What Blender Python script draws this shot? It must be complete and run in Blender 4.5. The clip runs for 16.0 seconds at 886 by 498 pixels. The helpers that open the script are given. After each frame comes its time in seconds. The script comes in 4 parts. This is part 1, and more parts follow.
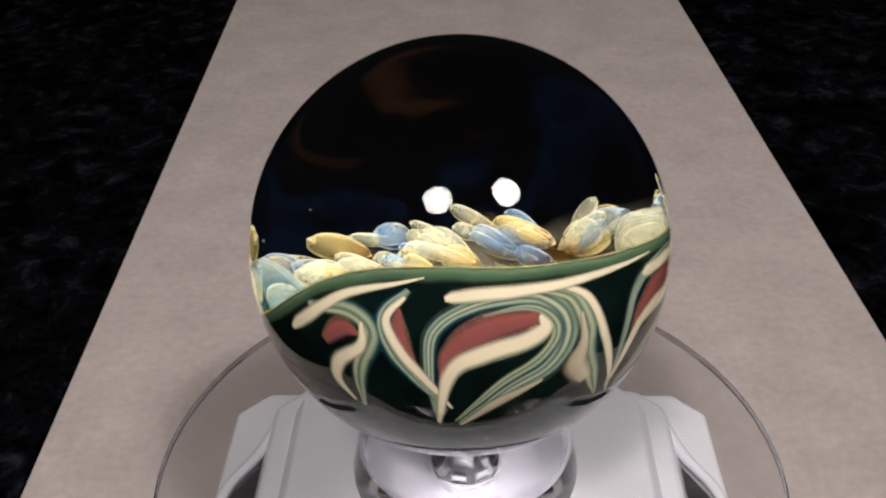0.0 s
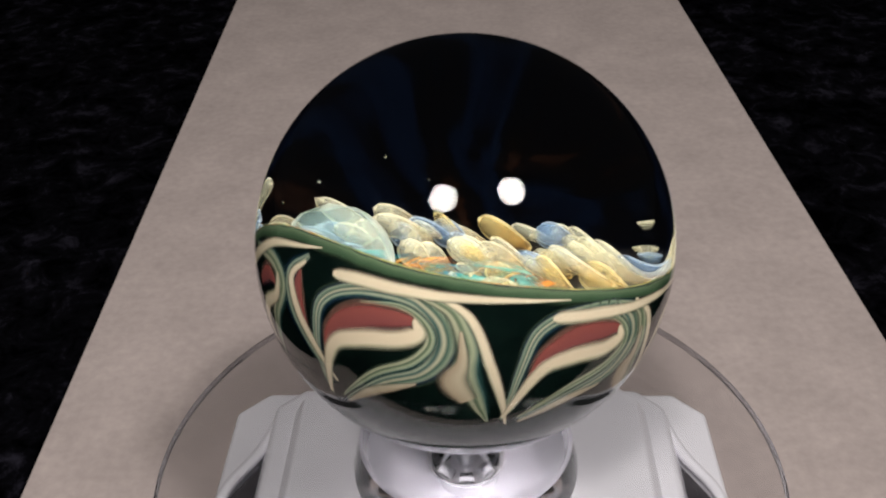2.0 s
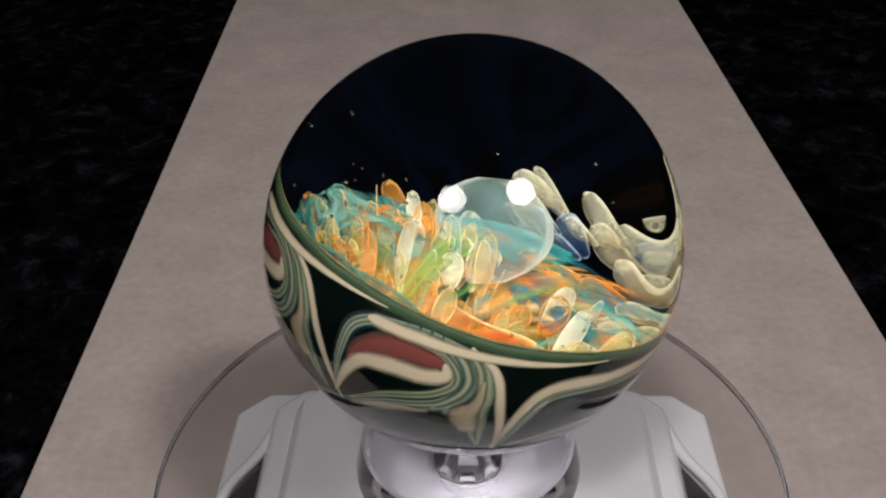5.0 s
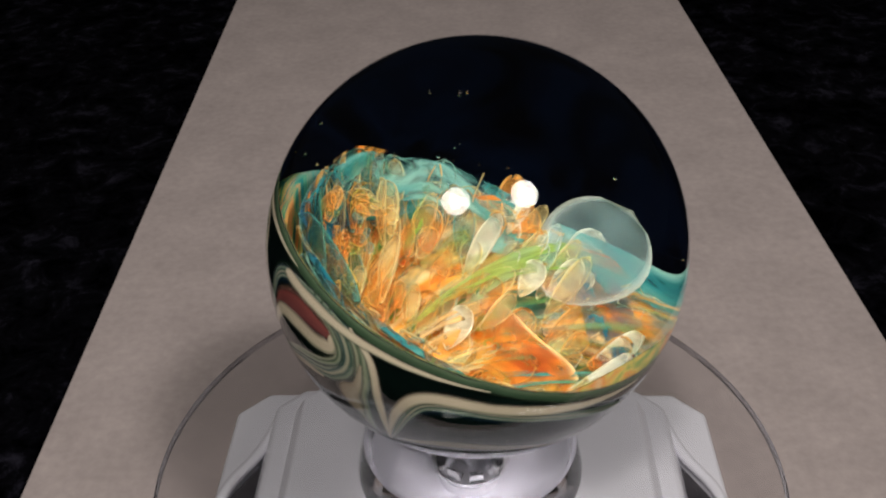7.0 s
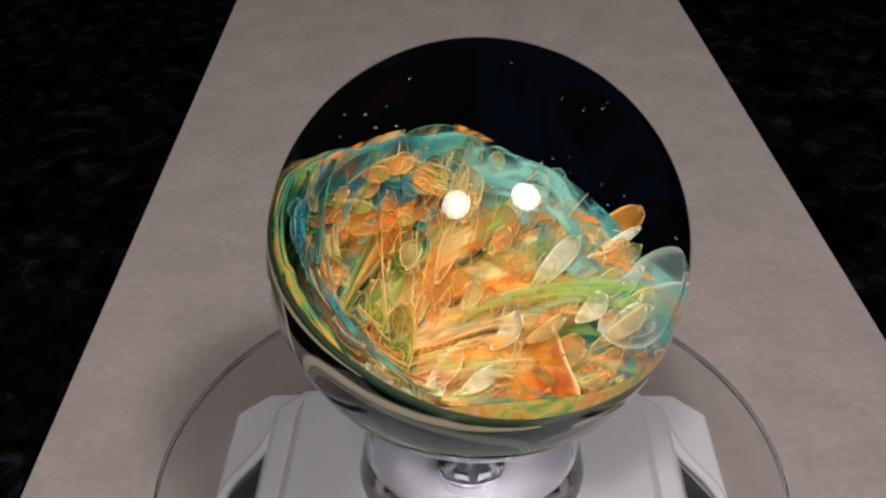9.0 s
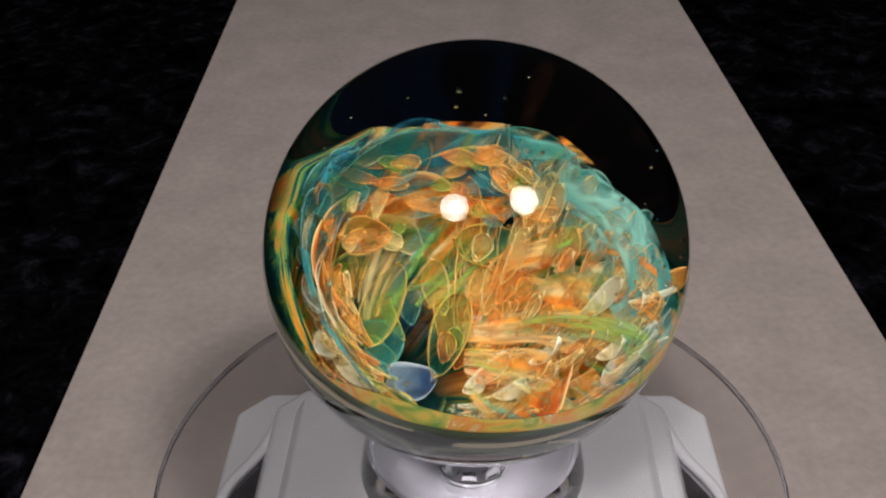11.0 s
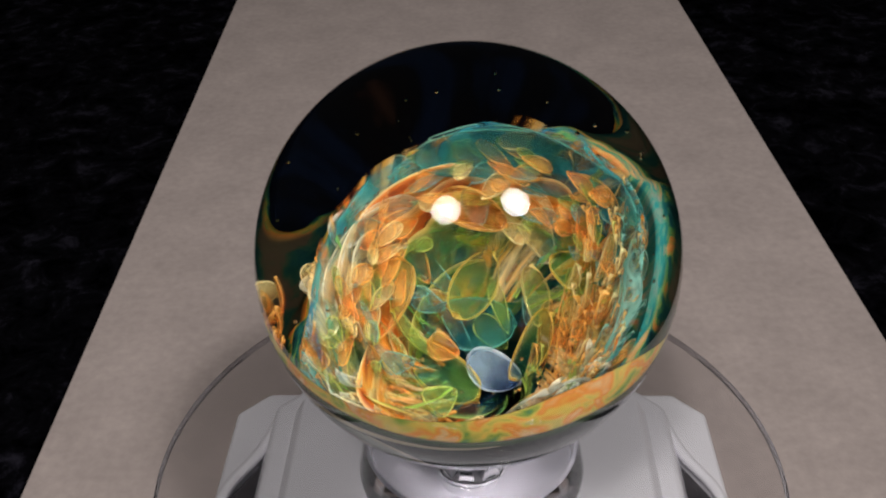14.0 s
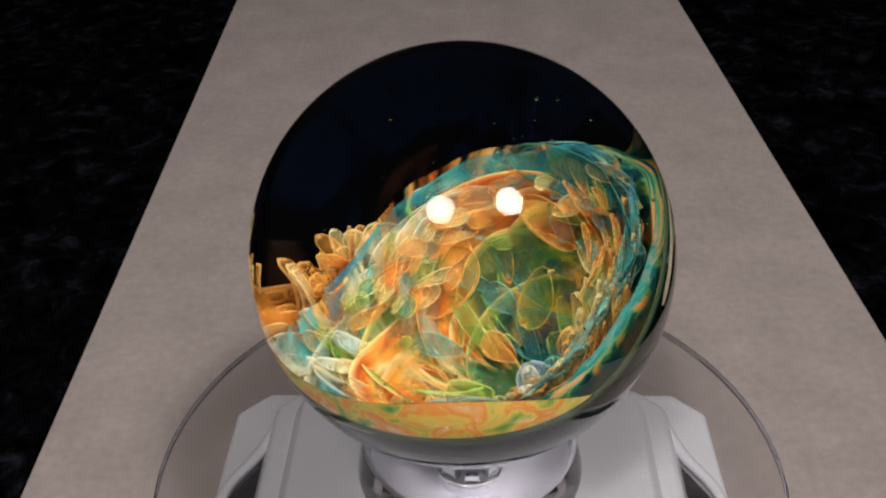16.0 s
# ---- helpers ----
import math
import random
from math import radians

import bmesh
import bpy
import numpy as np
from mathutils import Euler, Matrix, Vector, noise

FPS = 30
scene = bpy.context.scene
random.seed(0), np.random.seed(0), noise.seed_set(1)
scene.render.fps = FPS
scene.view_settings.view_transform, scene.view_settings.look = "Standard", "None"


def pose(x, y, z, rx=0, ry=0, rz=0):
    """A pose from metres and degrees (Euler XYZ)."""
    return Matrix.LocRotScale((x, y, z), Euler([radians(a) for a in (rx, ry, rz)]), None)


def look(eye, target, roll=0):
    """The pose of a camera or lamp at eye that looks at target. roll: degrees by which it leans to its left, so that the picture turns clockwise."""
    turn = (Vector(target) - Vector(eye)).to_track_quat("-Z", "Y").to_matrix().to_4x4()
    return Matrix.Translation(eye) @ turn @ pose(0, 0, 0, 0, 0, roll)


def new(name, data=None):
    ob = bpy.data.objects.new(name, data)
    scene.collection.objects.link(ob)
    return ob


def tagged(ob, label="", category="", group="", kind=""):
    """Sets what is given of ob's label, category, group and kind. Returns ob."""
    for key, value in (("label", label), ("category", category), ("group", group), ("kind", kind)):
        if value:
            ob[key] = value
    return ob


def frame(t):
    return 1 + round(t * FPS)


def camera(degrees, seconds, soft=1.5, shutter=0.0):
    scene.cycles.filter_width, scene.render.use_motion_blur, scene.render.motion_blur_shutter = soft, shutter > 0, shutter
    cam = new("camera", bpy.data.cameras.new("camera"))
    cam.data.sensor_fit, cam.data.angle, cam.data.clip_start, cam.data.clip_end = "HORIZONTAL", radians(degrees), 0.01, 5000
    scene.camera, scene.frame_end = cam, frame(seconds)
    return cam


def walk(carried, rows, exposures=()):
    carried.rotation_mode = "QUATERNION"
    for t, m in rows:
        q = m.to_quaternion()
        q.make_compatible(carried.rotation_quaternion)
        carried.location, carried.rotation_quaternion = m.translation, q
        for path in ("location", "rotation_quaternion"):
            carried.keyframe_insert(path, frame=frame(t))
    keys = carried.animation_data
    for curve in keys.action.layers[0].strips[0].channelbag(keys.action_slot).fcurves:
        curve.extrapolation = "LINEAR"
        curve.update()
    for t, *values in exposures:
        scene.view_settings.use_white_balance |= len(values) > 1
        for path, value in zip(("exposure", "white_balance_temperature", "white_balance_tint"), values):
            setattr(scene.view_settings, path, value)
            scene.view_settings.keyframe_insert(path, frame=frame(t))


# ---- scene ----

# ---- camera ----
EYE, AIM = (-0.00346, -0.11956, 0.15176), (-0.00346, 0.71194, -0.41038)
cam = camera(48.1, 16.0, 2.2)
walk(cam, [(0, look(EYE, AIM, -1.43)), (16, look(EYE, AIM, -1.43))], [(0, 0.45), (1.5, 0.42), (4.0, 0.12), (6.5, 0.0), (16, 0.0)])

# ---- turning of the platter, and all that stands on it ----
TURN = 15.9          # degrees a second, clockwise from above
DISC_Z = 0.027       # upper face of the platter over the board
BALL_R, BALL_Z = 0.0303, 0.0708
OFF_R, OFF_A = 0.0015, 134.1   # how far the ball's centre lies off the axis

# ---- light: two round lamps over the camera, a dark room ----
world = bpy.data.worlds.new("dark_room")
scene.world = world
world.use_nodes = True
world.node_tree.nodes["Background"].inputs[0].default_value = (0.75, 0.85, 1.0, 1)
world.node_tree.nodes["Background"].inputs[1].default_value = 0.004


def lamp(name, eye, target, size, watts, colour):
    data = bpy.data.lights.new(name, "AREA")
    data.shape, data.size, data.energy, data.color = "DISK", size, watts, colour
    ob = new(name, data)
    ob.matrix_world = look(eye, target)
    return ob


for eye, share in (((-0.156, -0.447, 0.751), 0.93), ((0.311, -0.374, 0.740), 1.07)):
    lamp("round_lamp", eye, (0, 0, 0.05), 0.20, 1.9 * share, (1.0, 0.95, 0.90))
    # Assumed small core, added so that the lamp's reflections come out brighter.
    lamp("added_lamp_core", (eye[0] * 0.99, eye[1] * 0.99, eye[2] * 0.99), (0, 0, 0.05), 0.07, 1.5 * share, (1.0, 0.95, 0.90))
scene.cycles.transparent_max_bounces = 24


# ---- materials ----
def material(name, colour=(0.5, 0.5, 0.5), rough=0.5, **more):
    m = bpy.data.materials.new(name)
    m.use_nodes = True
    b = m.node_tree.nodes["Principled BSDF"]
    b.inputs["Base Color"].default_value = (*colour, 1)
    b.inputs["Roughness"].default_value = rough
    for key, value in more.items():
        b.inputs[key.replace("_", " ")].default_value = value
    return m


def node(m, kind, **values):
    n = m.node_tree.nodes.new(kind)
    for key, value in values.items():
        if key in n.inputs:
            n.inputs[key].default_value = value
    return n


def link(m, a, out, b, into):
    m.node_tree.links.new(a.outputs[out], b.inputs[into])


def ramp(m, stops):
    n = node(m, "ShaderNodeValToRGB")
    e = n.color_ramp.elements
    while len(e) < len(stops):
        e.new(0.5)
    for k, (at, c) in zip(e, stops):
        k.position, k.color = at, (*c, 1)
    return n


def grained(m, scale, dark, light, detail=4, bump=0.0, bump_scale=None, second=None):
    """Noise in the thing's own space drives the colour, and a finer one the relief."""
    b = m.node_tree.nodes["Principled BSDF"]
    co = node(m, "ShaderNodeTexCoord")
    n = node(m, "ShaderNodeTexNoise", Scale=scale, Detail=detail, Roughness=0.6)
    link(m, co, "Object", n, "Vector")
    r = ramp(m, [(0.3, dark), (0.7, light)])
    link(m, n, "Fac", r, "Fac")
    out = r
    if second:
        n2 = node(m, "ShaderNodeTexNoise", Scale=second, Detail=3.0, Roughness=0.6)
        link(m, co, "Object", n2, "Vector")
        r2 = ramp(m, [(0.3, (0.82, 0.82, 0.82)), (0.75, (1.0, 1.0, 1.0))])
        link(m, n2, "Fac", r2, "Fac")
        mix = node(m, "ShaderNodeMixRGB", Fac=1.0)
        mix.blend_type = "MULTIPLY"
        link(m, r, "Color", mix, "Color1")
        link(m, r2, "Color", mix, "Color2")
        out = mix
    link(m, out, "Color", b, "Base Color")
    if bump:
        nb = node(m, "ShaderNodeTexNoise", Scale=bump_scale or scale * 4, Detail=4.0)
        link(m, co, "Object", nb, "Vector")
        bp = node(m, "ShaderNodeBump", Strength=bump, Distance=0.0004)
        link(m, nb, "Fac", bp, "Height")
        link(m, bp, "Normal", b, "Normal")
    return m


BOARD = grained(material("grey_board", rough=0.85), 420, (0.385, 0.326, 0.313), (0.465, 0.394, 0.377), 6, 0.10, 1200, 55)
def velvet():
    """Crushed pile: dark, with paler lumps where it lies over."""
    m = material("black_velvet", rough=0.95, Specular_IOR_Level=0.0)
    co = node(m, "ShaderNodeTexCoord")
    n = node(m, "ShaderNodeTexNoise", Scale=95.0, Detail=7.0, Roughness=0.72, Distortion=0.5)
    link(m, co, "Object", n, "Vector")
    r = ramp(m, [(0.40, (0.0003, 0.0003, 0.0004)), (0.55, (0.0025, 0.0024, 0.0034)), (0.72, (0.016, 0.015, 0.022))])
    link(m, n, "Fac", r, "Fac")
    link(m, r, "Color", m.node_tree.nodes["Principled BSDF"], "Base Color")
    nb = node(m, "ShaderNodeTexNoise", Scale=420.0, Detail=4.0)
    link(m, co, "Object", nb, "Vector")
    bp = node(m, "ShaderNodeBump", Strength=0.9, Distance=0.0006)
    link(m, nb, "Fac", bp, "Height")
    link(m, bp, "Normal", m.node_tree.nodes["Principled BSDF"], "Normal")
    return m


VELVET = velvet()
WHITE = grained(material("white_plastic", rough=0.3), 60, (0.78, 0.77, 0.82), (0.84, 0.83, 0.88), 3)
DARK_SLOT = grained(material("dark_solar_cell", rough=0.25), 200, (0.04, 0.037, 0.042), (0.07, 0.065, 0.07), 3)
ACRYLIC = material("clear_acrylic", (0.97, 0.97, 0.98), 0.0, Transmission_Weight=1.0, IOR=1.45)
HAZY = material("hazy_acrylic", (0.80, 0.80, 0.85), 0.0, Transmission_Weight=1.0, IOR=1.49)


def sheet_acrylic():
    """Thin clear sheet: passes light with a slight loss, and has a faint gloss."""
    m = bpy.data.materials.new("clear_acrylic_sheet")
    m.use_nodes = True
    m.node_tree.nodes.clear()
    out = node(m, "ShaderNodeOutputMaterial")
    clear = node(m, "ShaderNodeBsdfTransparent", Color=(0.98, 0.98, 0.985, 1))
    gloss = node(m, "ShaderNodeBsdfGlossy", Roughness=0.0)
    mix = node(m, "ShaderNodeMixShader", Fac=0.06)
    link(m, clear, 0, mix, 1)
    link(m, gloss, 0, mix, 2)
    link(m, mix, 0, out, "Surface")
    return m


SHEET = sheet_acrylic()
LENS = material("clear_lens_glass", (1, 1, 1), 0.0, Transmission_Weight=1.0, IOR=1.5)
CRYSTAL = material("cut_crystal", (0.80, 0.80, 0.84), 0.06, Metallic=0.9)
BLACK_GLASS = grained(material("black_glass_ground", rough=0.6, Specular_IOR_Level=0.0), 90, (0.001, 0.002, 0.002), (0.003, 0.009, 0.007), 3)
def smoke(m):
    """Faint brown and blue smoke in dark glass."""
    co = node(m, "ShaderNodeTexCoord")
    n = node(m, "ShaderNodeTexNoise", Scale=70.0, Detail=4.0, Roughness=0.55, Distortion=1.2)
    link(m, co, "Object", n, "Vector")
    r = ramp(m, [(0.36, (0.0010, 0.0010, 0.0014)), (0.46, (0.0014, 0.0026, 0.0065)), (0.52, (0.0010, 0.0011, 0.0016)), (0.60, (0.0015, 0.0012, 0.0012)), (0.68, (0.016, 0.007, 0.004)), (0.80, (0.004, 0.018, 0.024))])
    link(m, n, "Fac", r, "Fac")
    link(m, r, "Color", m.node_tree.nodes["Principled BSDF"], "Base Color")
    return m


LINING = smoke(material("dark_glass_lining", rough=0.9, Specular_IOR_Level=0.0))


def stripe(name, stops, wobble=0.25):
    """Glass drawn out in lines: the colour runs across the stroke."""
    m = material(name, rough=0.6, Specular_IOR_Level=0.0)
    a = node(m, "ShaderNodeAttribute")
    a.attribute_name = "across"
    co = node(m, "ShaderNodeTexCoord")
    n = node(m, "ShaderNodeTexNoise", Scale=150.0, Detail=3.0)
    link(m, co, "Object", n, "Vector")
    k = node(m, "ShaderNodeMath")
    k.operation = "MULTIPLY_ADD"
    k.inputs[1].default_value, k.inputs[2].default_value = wobble, -wobble / 2
    link(m, n, "Fac", k, 0)
    s = node(m, "ShaderNodeMath")
    s.operation = "ADD"
    link(m, a, "Fac", s, 0)
    link(m, k, 0, s, 1)
    r = ramp(m, stops)
    link(m, s, 0, r, "Fac")
    link(m, r, "Color", m.node_tree.nodes["Principled BSDF"], "Base Color")
    fade = ramp(m, [(0.0, (0, 0, 0)), (0.30, (1, 1, 1)), (0.70, (1, 1, 1)), (1.0, (0, 0, 0))])
    link(m, s, 0, fade, "Fac")
    link(m, fade, "Color", m.node_tree.nodes["Principled BSDF"], "Alpha")
    return m


CREAM_C, GREEN_C, TEAL_C, BLUE_C, BLACK_C = (0.60, 0.52, 0.38), (0.06, 0.10, 0.06), (0.025, 0.08, 0.075), (0.008, 0.025, 0.06), (0.001, 0.003, 0.003)
CREAM = stripe("cream_glass", [(0.0, GREEN_C), (0.18, (0.40, 0.38, 0.27)), (0.35, CREAM_C), (0.75, CREAM_C), (1.0, (0.30, 0.22, 0.16))])
MAROON = stripe("maroon_glass", [(0.0, BLUE_C), (0.2, (0.16, 0.05, 0.05)), (0.8, (0.22, 0.065, 0.055)), (1.0, (0.35, 0.24, 0.17))])
TEAL = stripe("teal_lined_glass", [(0.0, BLACK_C), (0.12, BLUE_C), (0.24, TEAL_C), (0.34, (0.30, 0.33, 0.24)), (0.42, TEAL_C), (0.52, (0.40, 0.38, 0.27)), (0.60, (0.04, 0.09, 0.07)), (0.70, (0.22, 0.27, 0.19)), (0.80, BLUE_C), (0.88, GREEN_C), (1.0, BLACK_C)], 0.16)
SAGE = stripe("sage_lined_glass", [(0.0, BLACK_C), (0.12, GREEN_C), (0.3, (0.36, 0.36, 0.25)), (0.45, GREEN_C), (0.6, (0.30, 0.33, 0.22)), (0.8, TEAL_C), (1.0, BLACK_C)])
RIM = stripe("green_rim_glass", [(0.0, (0.30, 0.32, 0.22)), (0.2, (0.12, 0.17, 0.10)), (0.5, (0.045, 0.085, 0.045)), (1.0, BLACK_C)], 0.5)
BUFF = stripe("buff_glass", [(0.0, BLACK_C), (0.2, (0.30, 0.24, 0.17)), (0.6, (0.42, 0.36, 0.26)), (1.0, (0.12, 0.14, 0.10))])


def petal_glass(name, body, other, edge, clear=0.80, line=0.45, grain=260.0):
    """Thin coloured glass: lets light through, with a brighter line round its edge."""
    m = bpy.data.materials.new(name)
    m.use_nodes = True
    t = m.node_tree
    t.nodes.clear()
    out = node(m, "ShaderNodeOutputMaterial")
    co = node(m, "ShaderNodeTexCoord")
    info = node(m, "ShaderNodeObjectInfo")
    n = node(m, "ShaderNodeTexNoise", Scale=grain, Detail=3.0, Distortion=0.6)
    link(m, co, "Object", n, "Vector")
    s = node(m, "ShaderNodeMath")
    s.operation = "MULTIPLY_ADD"
    s.inputs[1].default_value = 0.35
    link(m, info, "Random", s, 0)
    link(m, n, "Fac", s, 2)
    tip = node(m, "ShaderNodeAttribute")
    tip.attribute_name = "along"
    s2 = node(m, "ShaderNodeMath")
    s2.operation = "MULTIPLY_ADD"
    s2.inputs[1].default_value = 0.5
    link(m, tip, "Fac", s2, 0)
    link(m, s, 0, s2, 2)
    s = s2
    r = ramp(m, [(0.55 if grain > 200 else 0.78, body), (1.0, other)])
    link(m, s, 0, r, "Fac")
    a = node(m, "ShaderNodeAttribute")
    a.attribute_name = "edge"
    mix = node(m, "ShaderNodeMixRGB", Color2=(*edge, 1))
    link(m, a, "Fac", mix, "Fac")
    link(m, r, "Color", mix, "Color1")
    d = node(m, "ShaderNodeBsdfDiffuse")
    tr = node(m, "ShaderNodeBsdfTranslucent")
    link(m, mix, "Color", d, "Color")
    link(m, mix, "Color", tr, "Color")
    half = node(m, "ShaderNodeMixShader", Fac=0.25)
    link(m, d, 0, half, 1)
    link(m, tr, 0, half, 2)
    through_it = node(m, "ShaderNodeBsdfTransparent")
    cover = ramp(m, [(0.34, ((1 - clear) * 0.35,) * 3), (0.66, (min(1, (1 - clear) * 1.9),) * 3)])
    n3 = node(m, "ShaderNodeTexNoise", Scale=grain * 1.3, Detail=2.0, Distortion=0.8)
    link(m, co, "Object", n3, "Vector")
    link(m, n3, "Fac", cover, "Fac")
    k = node(m, "ShaderNodeMath")
    k.operation = "MULTIPLY_ADD"
    k.use_clamp = True
    k.inputs[1].default_value = line
    link(m, a, "Fac", k, 0)
    link(m, cover, "Color", k, 2)
    full = node(m, "ShaderNodeMixShader")
    link(m, k, 0, full, "Fac")
    link(m, through_it, 0, full, 1)
    link(m, half, 0, full, 2)
    link(m, full, 0, out, "Surface")
    return m


PETALS = {
    "orange": petal_glass("orange_petal_glass", (0.88, 0.15, 0.015), (0.95, 0.42, 0.07), (1.0, 0.62, 0.20)),
    "amber": petal_glass("amber_petal_glass", (0.92, 0.50, 0.08), (0.95, 0.76, 0.30), (1.0, 0.90, 0.50)),
    "cream": petal_glass("cream_petal_glass", (0.90, 0.78, 0.42), (0.88, 0.90, 0.70), (1.0, 0.97, 0.75), 0.6),
    "green": petal_glass("green_petal_glass", (0.05, 0.26, 0.06), (0.28, 0.46, 0.07), (0.80, 0.78, 0.24)),
    "teal": petal_glass("teal_petal_glass", (0.015, 0.17, 0.19), (0.08, 0.36, 0.32), (0.35, 0.62, 0.48), 0.84),
    "opal": petal_glass("opal_petal_glass", (0.90, 0.62, 0.42), (0.62, 0.85, 0.82), (1.0, 1.0, 0.85), 0.72),
    "pearl": petal_glass("pearl_petal_glass", (0.92, 0.70, 0.34), (0.90, 0.90, 0.66), (1.0, 0.95, 0.70), 0.80, 0.5, 220.0),
    "blue": petal_glass("blue_petal_glass", (0.05, 0.16, 0.42), (0.30, 0.48, 0.70), (0.70, 0.82, 0.90), 0.82),
}


# the large veils: one smooth colour passing into another
VEIL_GLASS = {
    "orange": petal_glass("orange_veil_glass", (0.92, 0.20, 0.02), (0.95, 0.55, 0.10), (1.0, 0.62, 0.18), 0.84, 0.4, 110.0),
    "amber": petal_glass("amber_veil_glass", (0.40, 0.55, 0.06), (0.95, 0.66, 0.16), (1.0, 0.80, 0.35), 0.85, 0.4, 110.0),
    "cream": petal_glass("cream_veil_glass", (0.92, 0.66, 0.30), (0.85, 0.88, 0.64), (0.98, 0.92, 0.66), 0.85, 0.4, 110.0),
    "green": petal_glass("green_veil_glass", (0.02, 0.18, 0.09), (0.16, 0.36, 0.06), (0.90, 0.60, 0.14), 0.85, 0.5, 110.0),
    "teal": petal_glass("teal_veil_glass", (0.008, 0.10, 0.12), (0.03, 0.24, 0.21), (0.14, 0.44, 0.34), 0.74, 0.35, 110.0),
    "opal": petal_glass("opal_veil_glass", (0.85, 0.46, 0.26), (0.46, 0.72, 0.70), (0.85, 0.92, 0.80), 0.84, 0.35, 110.0),
    "blue": petal_glass("blue_veil_glass", (0.04, 0.12, 0.36), (0.40, 0.58, 0.75), (0.75, 0.85, 0.90), 0.78, 0.3, 110.0),
}


# ---- mesh helpers ----
def part(name, bm, mat, parent, label="", smooth=True):
    me = bpy.data.meshes.new(name)
    bm.normal_update()
    bm.to_mesh(me)
    bm.free()
    for p in me.polygons:
        p.use_smooth = smooth
    if smooth and name in ("dish", "collar", "platter_edge"):
        me.set_sharp_from_angle(angle=radians(38))
    me.materials.append(mat)
    ob = new(name, me)
    if parent:
        ob.parent = parent
    return tagged(ob, label)


def turned(profile, steps=96, closed=True):
    """A solid of revolution about z from (radius, height) pairs."""
    bm = bmesh.new()
    rings = []
    for r, z in profile:
        rings.append([bm.verts.new((r * math.cos(2 * math.pi * i / steps), r * math.sin(2 * math.pi * i / steps), z)) for i in range(steps)])
    pairs = list(zip(rings, rings[1:])) + ([(rings[-1], rings[0])] if closed else [])
    for a, b in pairs:
        for i in range(steps):
            j = (i + 1) % steps
            bm.faces.new((a[i], a[j], b[j], b[i]))
    bmesh.ops.recalc_face_normals(bm, faces=bm.faces)
    return bm


def prism(lower, upper, bevel=0.0):
    """A solid between two polygons with the same number of corners."""
    bm = bmesh.new()
    a = [bm.verts.new(p) for p in lower]
    b = [bm.verts.new(p) for p in upper]
    bm.faces.new(a[::-1])
    bm.faces.new(b)
    for i in range(len(a)):
        j = (i + 1) % len(a)
        bm.faces.new((a[i], a[j], b[j], b[i]))
    bmesh.ops.recalc_face_normals(bm, faces=bm.faces)
    if bevel:
        bmesh.ops.bevel(bm, geom=bm.edges[:], offset=bevel, segments=3, affect="EDGES", profile=0.5)
    return bm


def spline(points, steps):
    """Catmull-Rom through the points."""
    pts = [Vector(p) for p in points]
    pts = [2 * pts[0] - pts[1]] + pts + [2 * pts[-1] - pts[-2]]
    out = []
    for k in range(len(pts) - 3):
        a, b, c, d = pts[k:k + 4]
        for s in range(steps):
            t = s / steps
            out.append(0.5 * (2 * b + (c - a) * t + (2 * a - 5 * b + 4 * c - d) * t * t + (3 * b - a - 3 * c + d) * t ** 3))
    return out + [pts[-2]]


# ---- cloth, board ----
def cloth():
    bm = bmesh.new()
    n, size = 120, 0.9
    grid = []
    for i in range(n + 1):
        row = []
        for j in range(n + 1):
            x, y = (i / n - 0.5) * size, (j / n - 0.5) * size + 0.15
            z = -0.0045 + 0.0008 * noise.noise((x * 40, y * 40, 0.3)) + 0.0004 * noise.noise((x * 150, y * 150, 5))
            row.append(bm.verts.new((x, y, min(z, -0.0034))))
        grid.append(row)
    for i in range(n):
        for j in range(n):
            bm.faces.new((grid[i][j], grid[i + 1][j], grid[i + 1][j + 1], grid[i][j + 1]))
    return tagged(part("ground", bm, VELVET, None), "black crushed velvet cloth spread under the board", "cloth", kind="structure")


cloth()
BX0, BX1 = -0.0899, 0.1012
board_bm = prism([(BX0, -0.050, -0.003), (BX1, -0.050, -0.003), (BX1, 0.50, -0.003), (BX0, 0.50, -0.003)],
                 [(BX0, -0.050, 0), (BX1, -0.050, 0), (BX1, 0.50, 0), (BX0, 0.50, 0)], 0.0004)
board = tagged(part("board", board_bm, BOARD, None, smooth=False), "grey-brown pressed paper board lying on black velvet", "board")
board.matrix_world = pose(0, 0, 0, 0, 0, 0.27)


# ---- turntable ----
def octagon(hx, hy, cut, z, y0=0.0):
    return [(hx - cut, -hy + y0, z), (hx, -hy + cut + y0, z), (hx, hy - cut + y0, z), (hx - cut, hy + y0, z),
            (-hx + cut, hy + y0, z), (-hx, hy - cut + y0, z), (-hx, -hy + cut + y0, z), (-hx + cut, -hy + y0, z)]


turntable = tagged(new("turntable"), "white plastic display turntable with clear acrylic platter on grey board", "turntable")
BASE_TURN = pose(0, -0.001, 0, 0, 0, -2.2)


def base_part(name, bm, mat, label="", smooth=False):
    ob = part(name, bm, mat, turntable, label, smooth)
    ob.matrix_local = BASE_TURN
    return ob


base_part("skirt", prism(octagon(0.0505, 0.0425, 0.006, 0.0), octagon(0.0490, 0.0410, 0.006, 0.0060), 0.0007), WHITE)
base_part("step", prism(octagon(0.0415, 0.0390, 0.007, 0.0060), octagon(0.0388, 0.0340, 0.005, 0.0135), 0.0010), WHITE)
base_part("body", prism(octagon(0.0350, 0.0335, 0.006, 0.0135), octagon(0.0322, 0.0305, 0.006, 0.0200), 0.0007), WHITE)


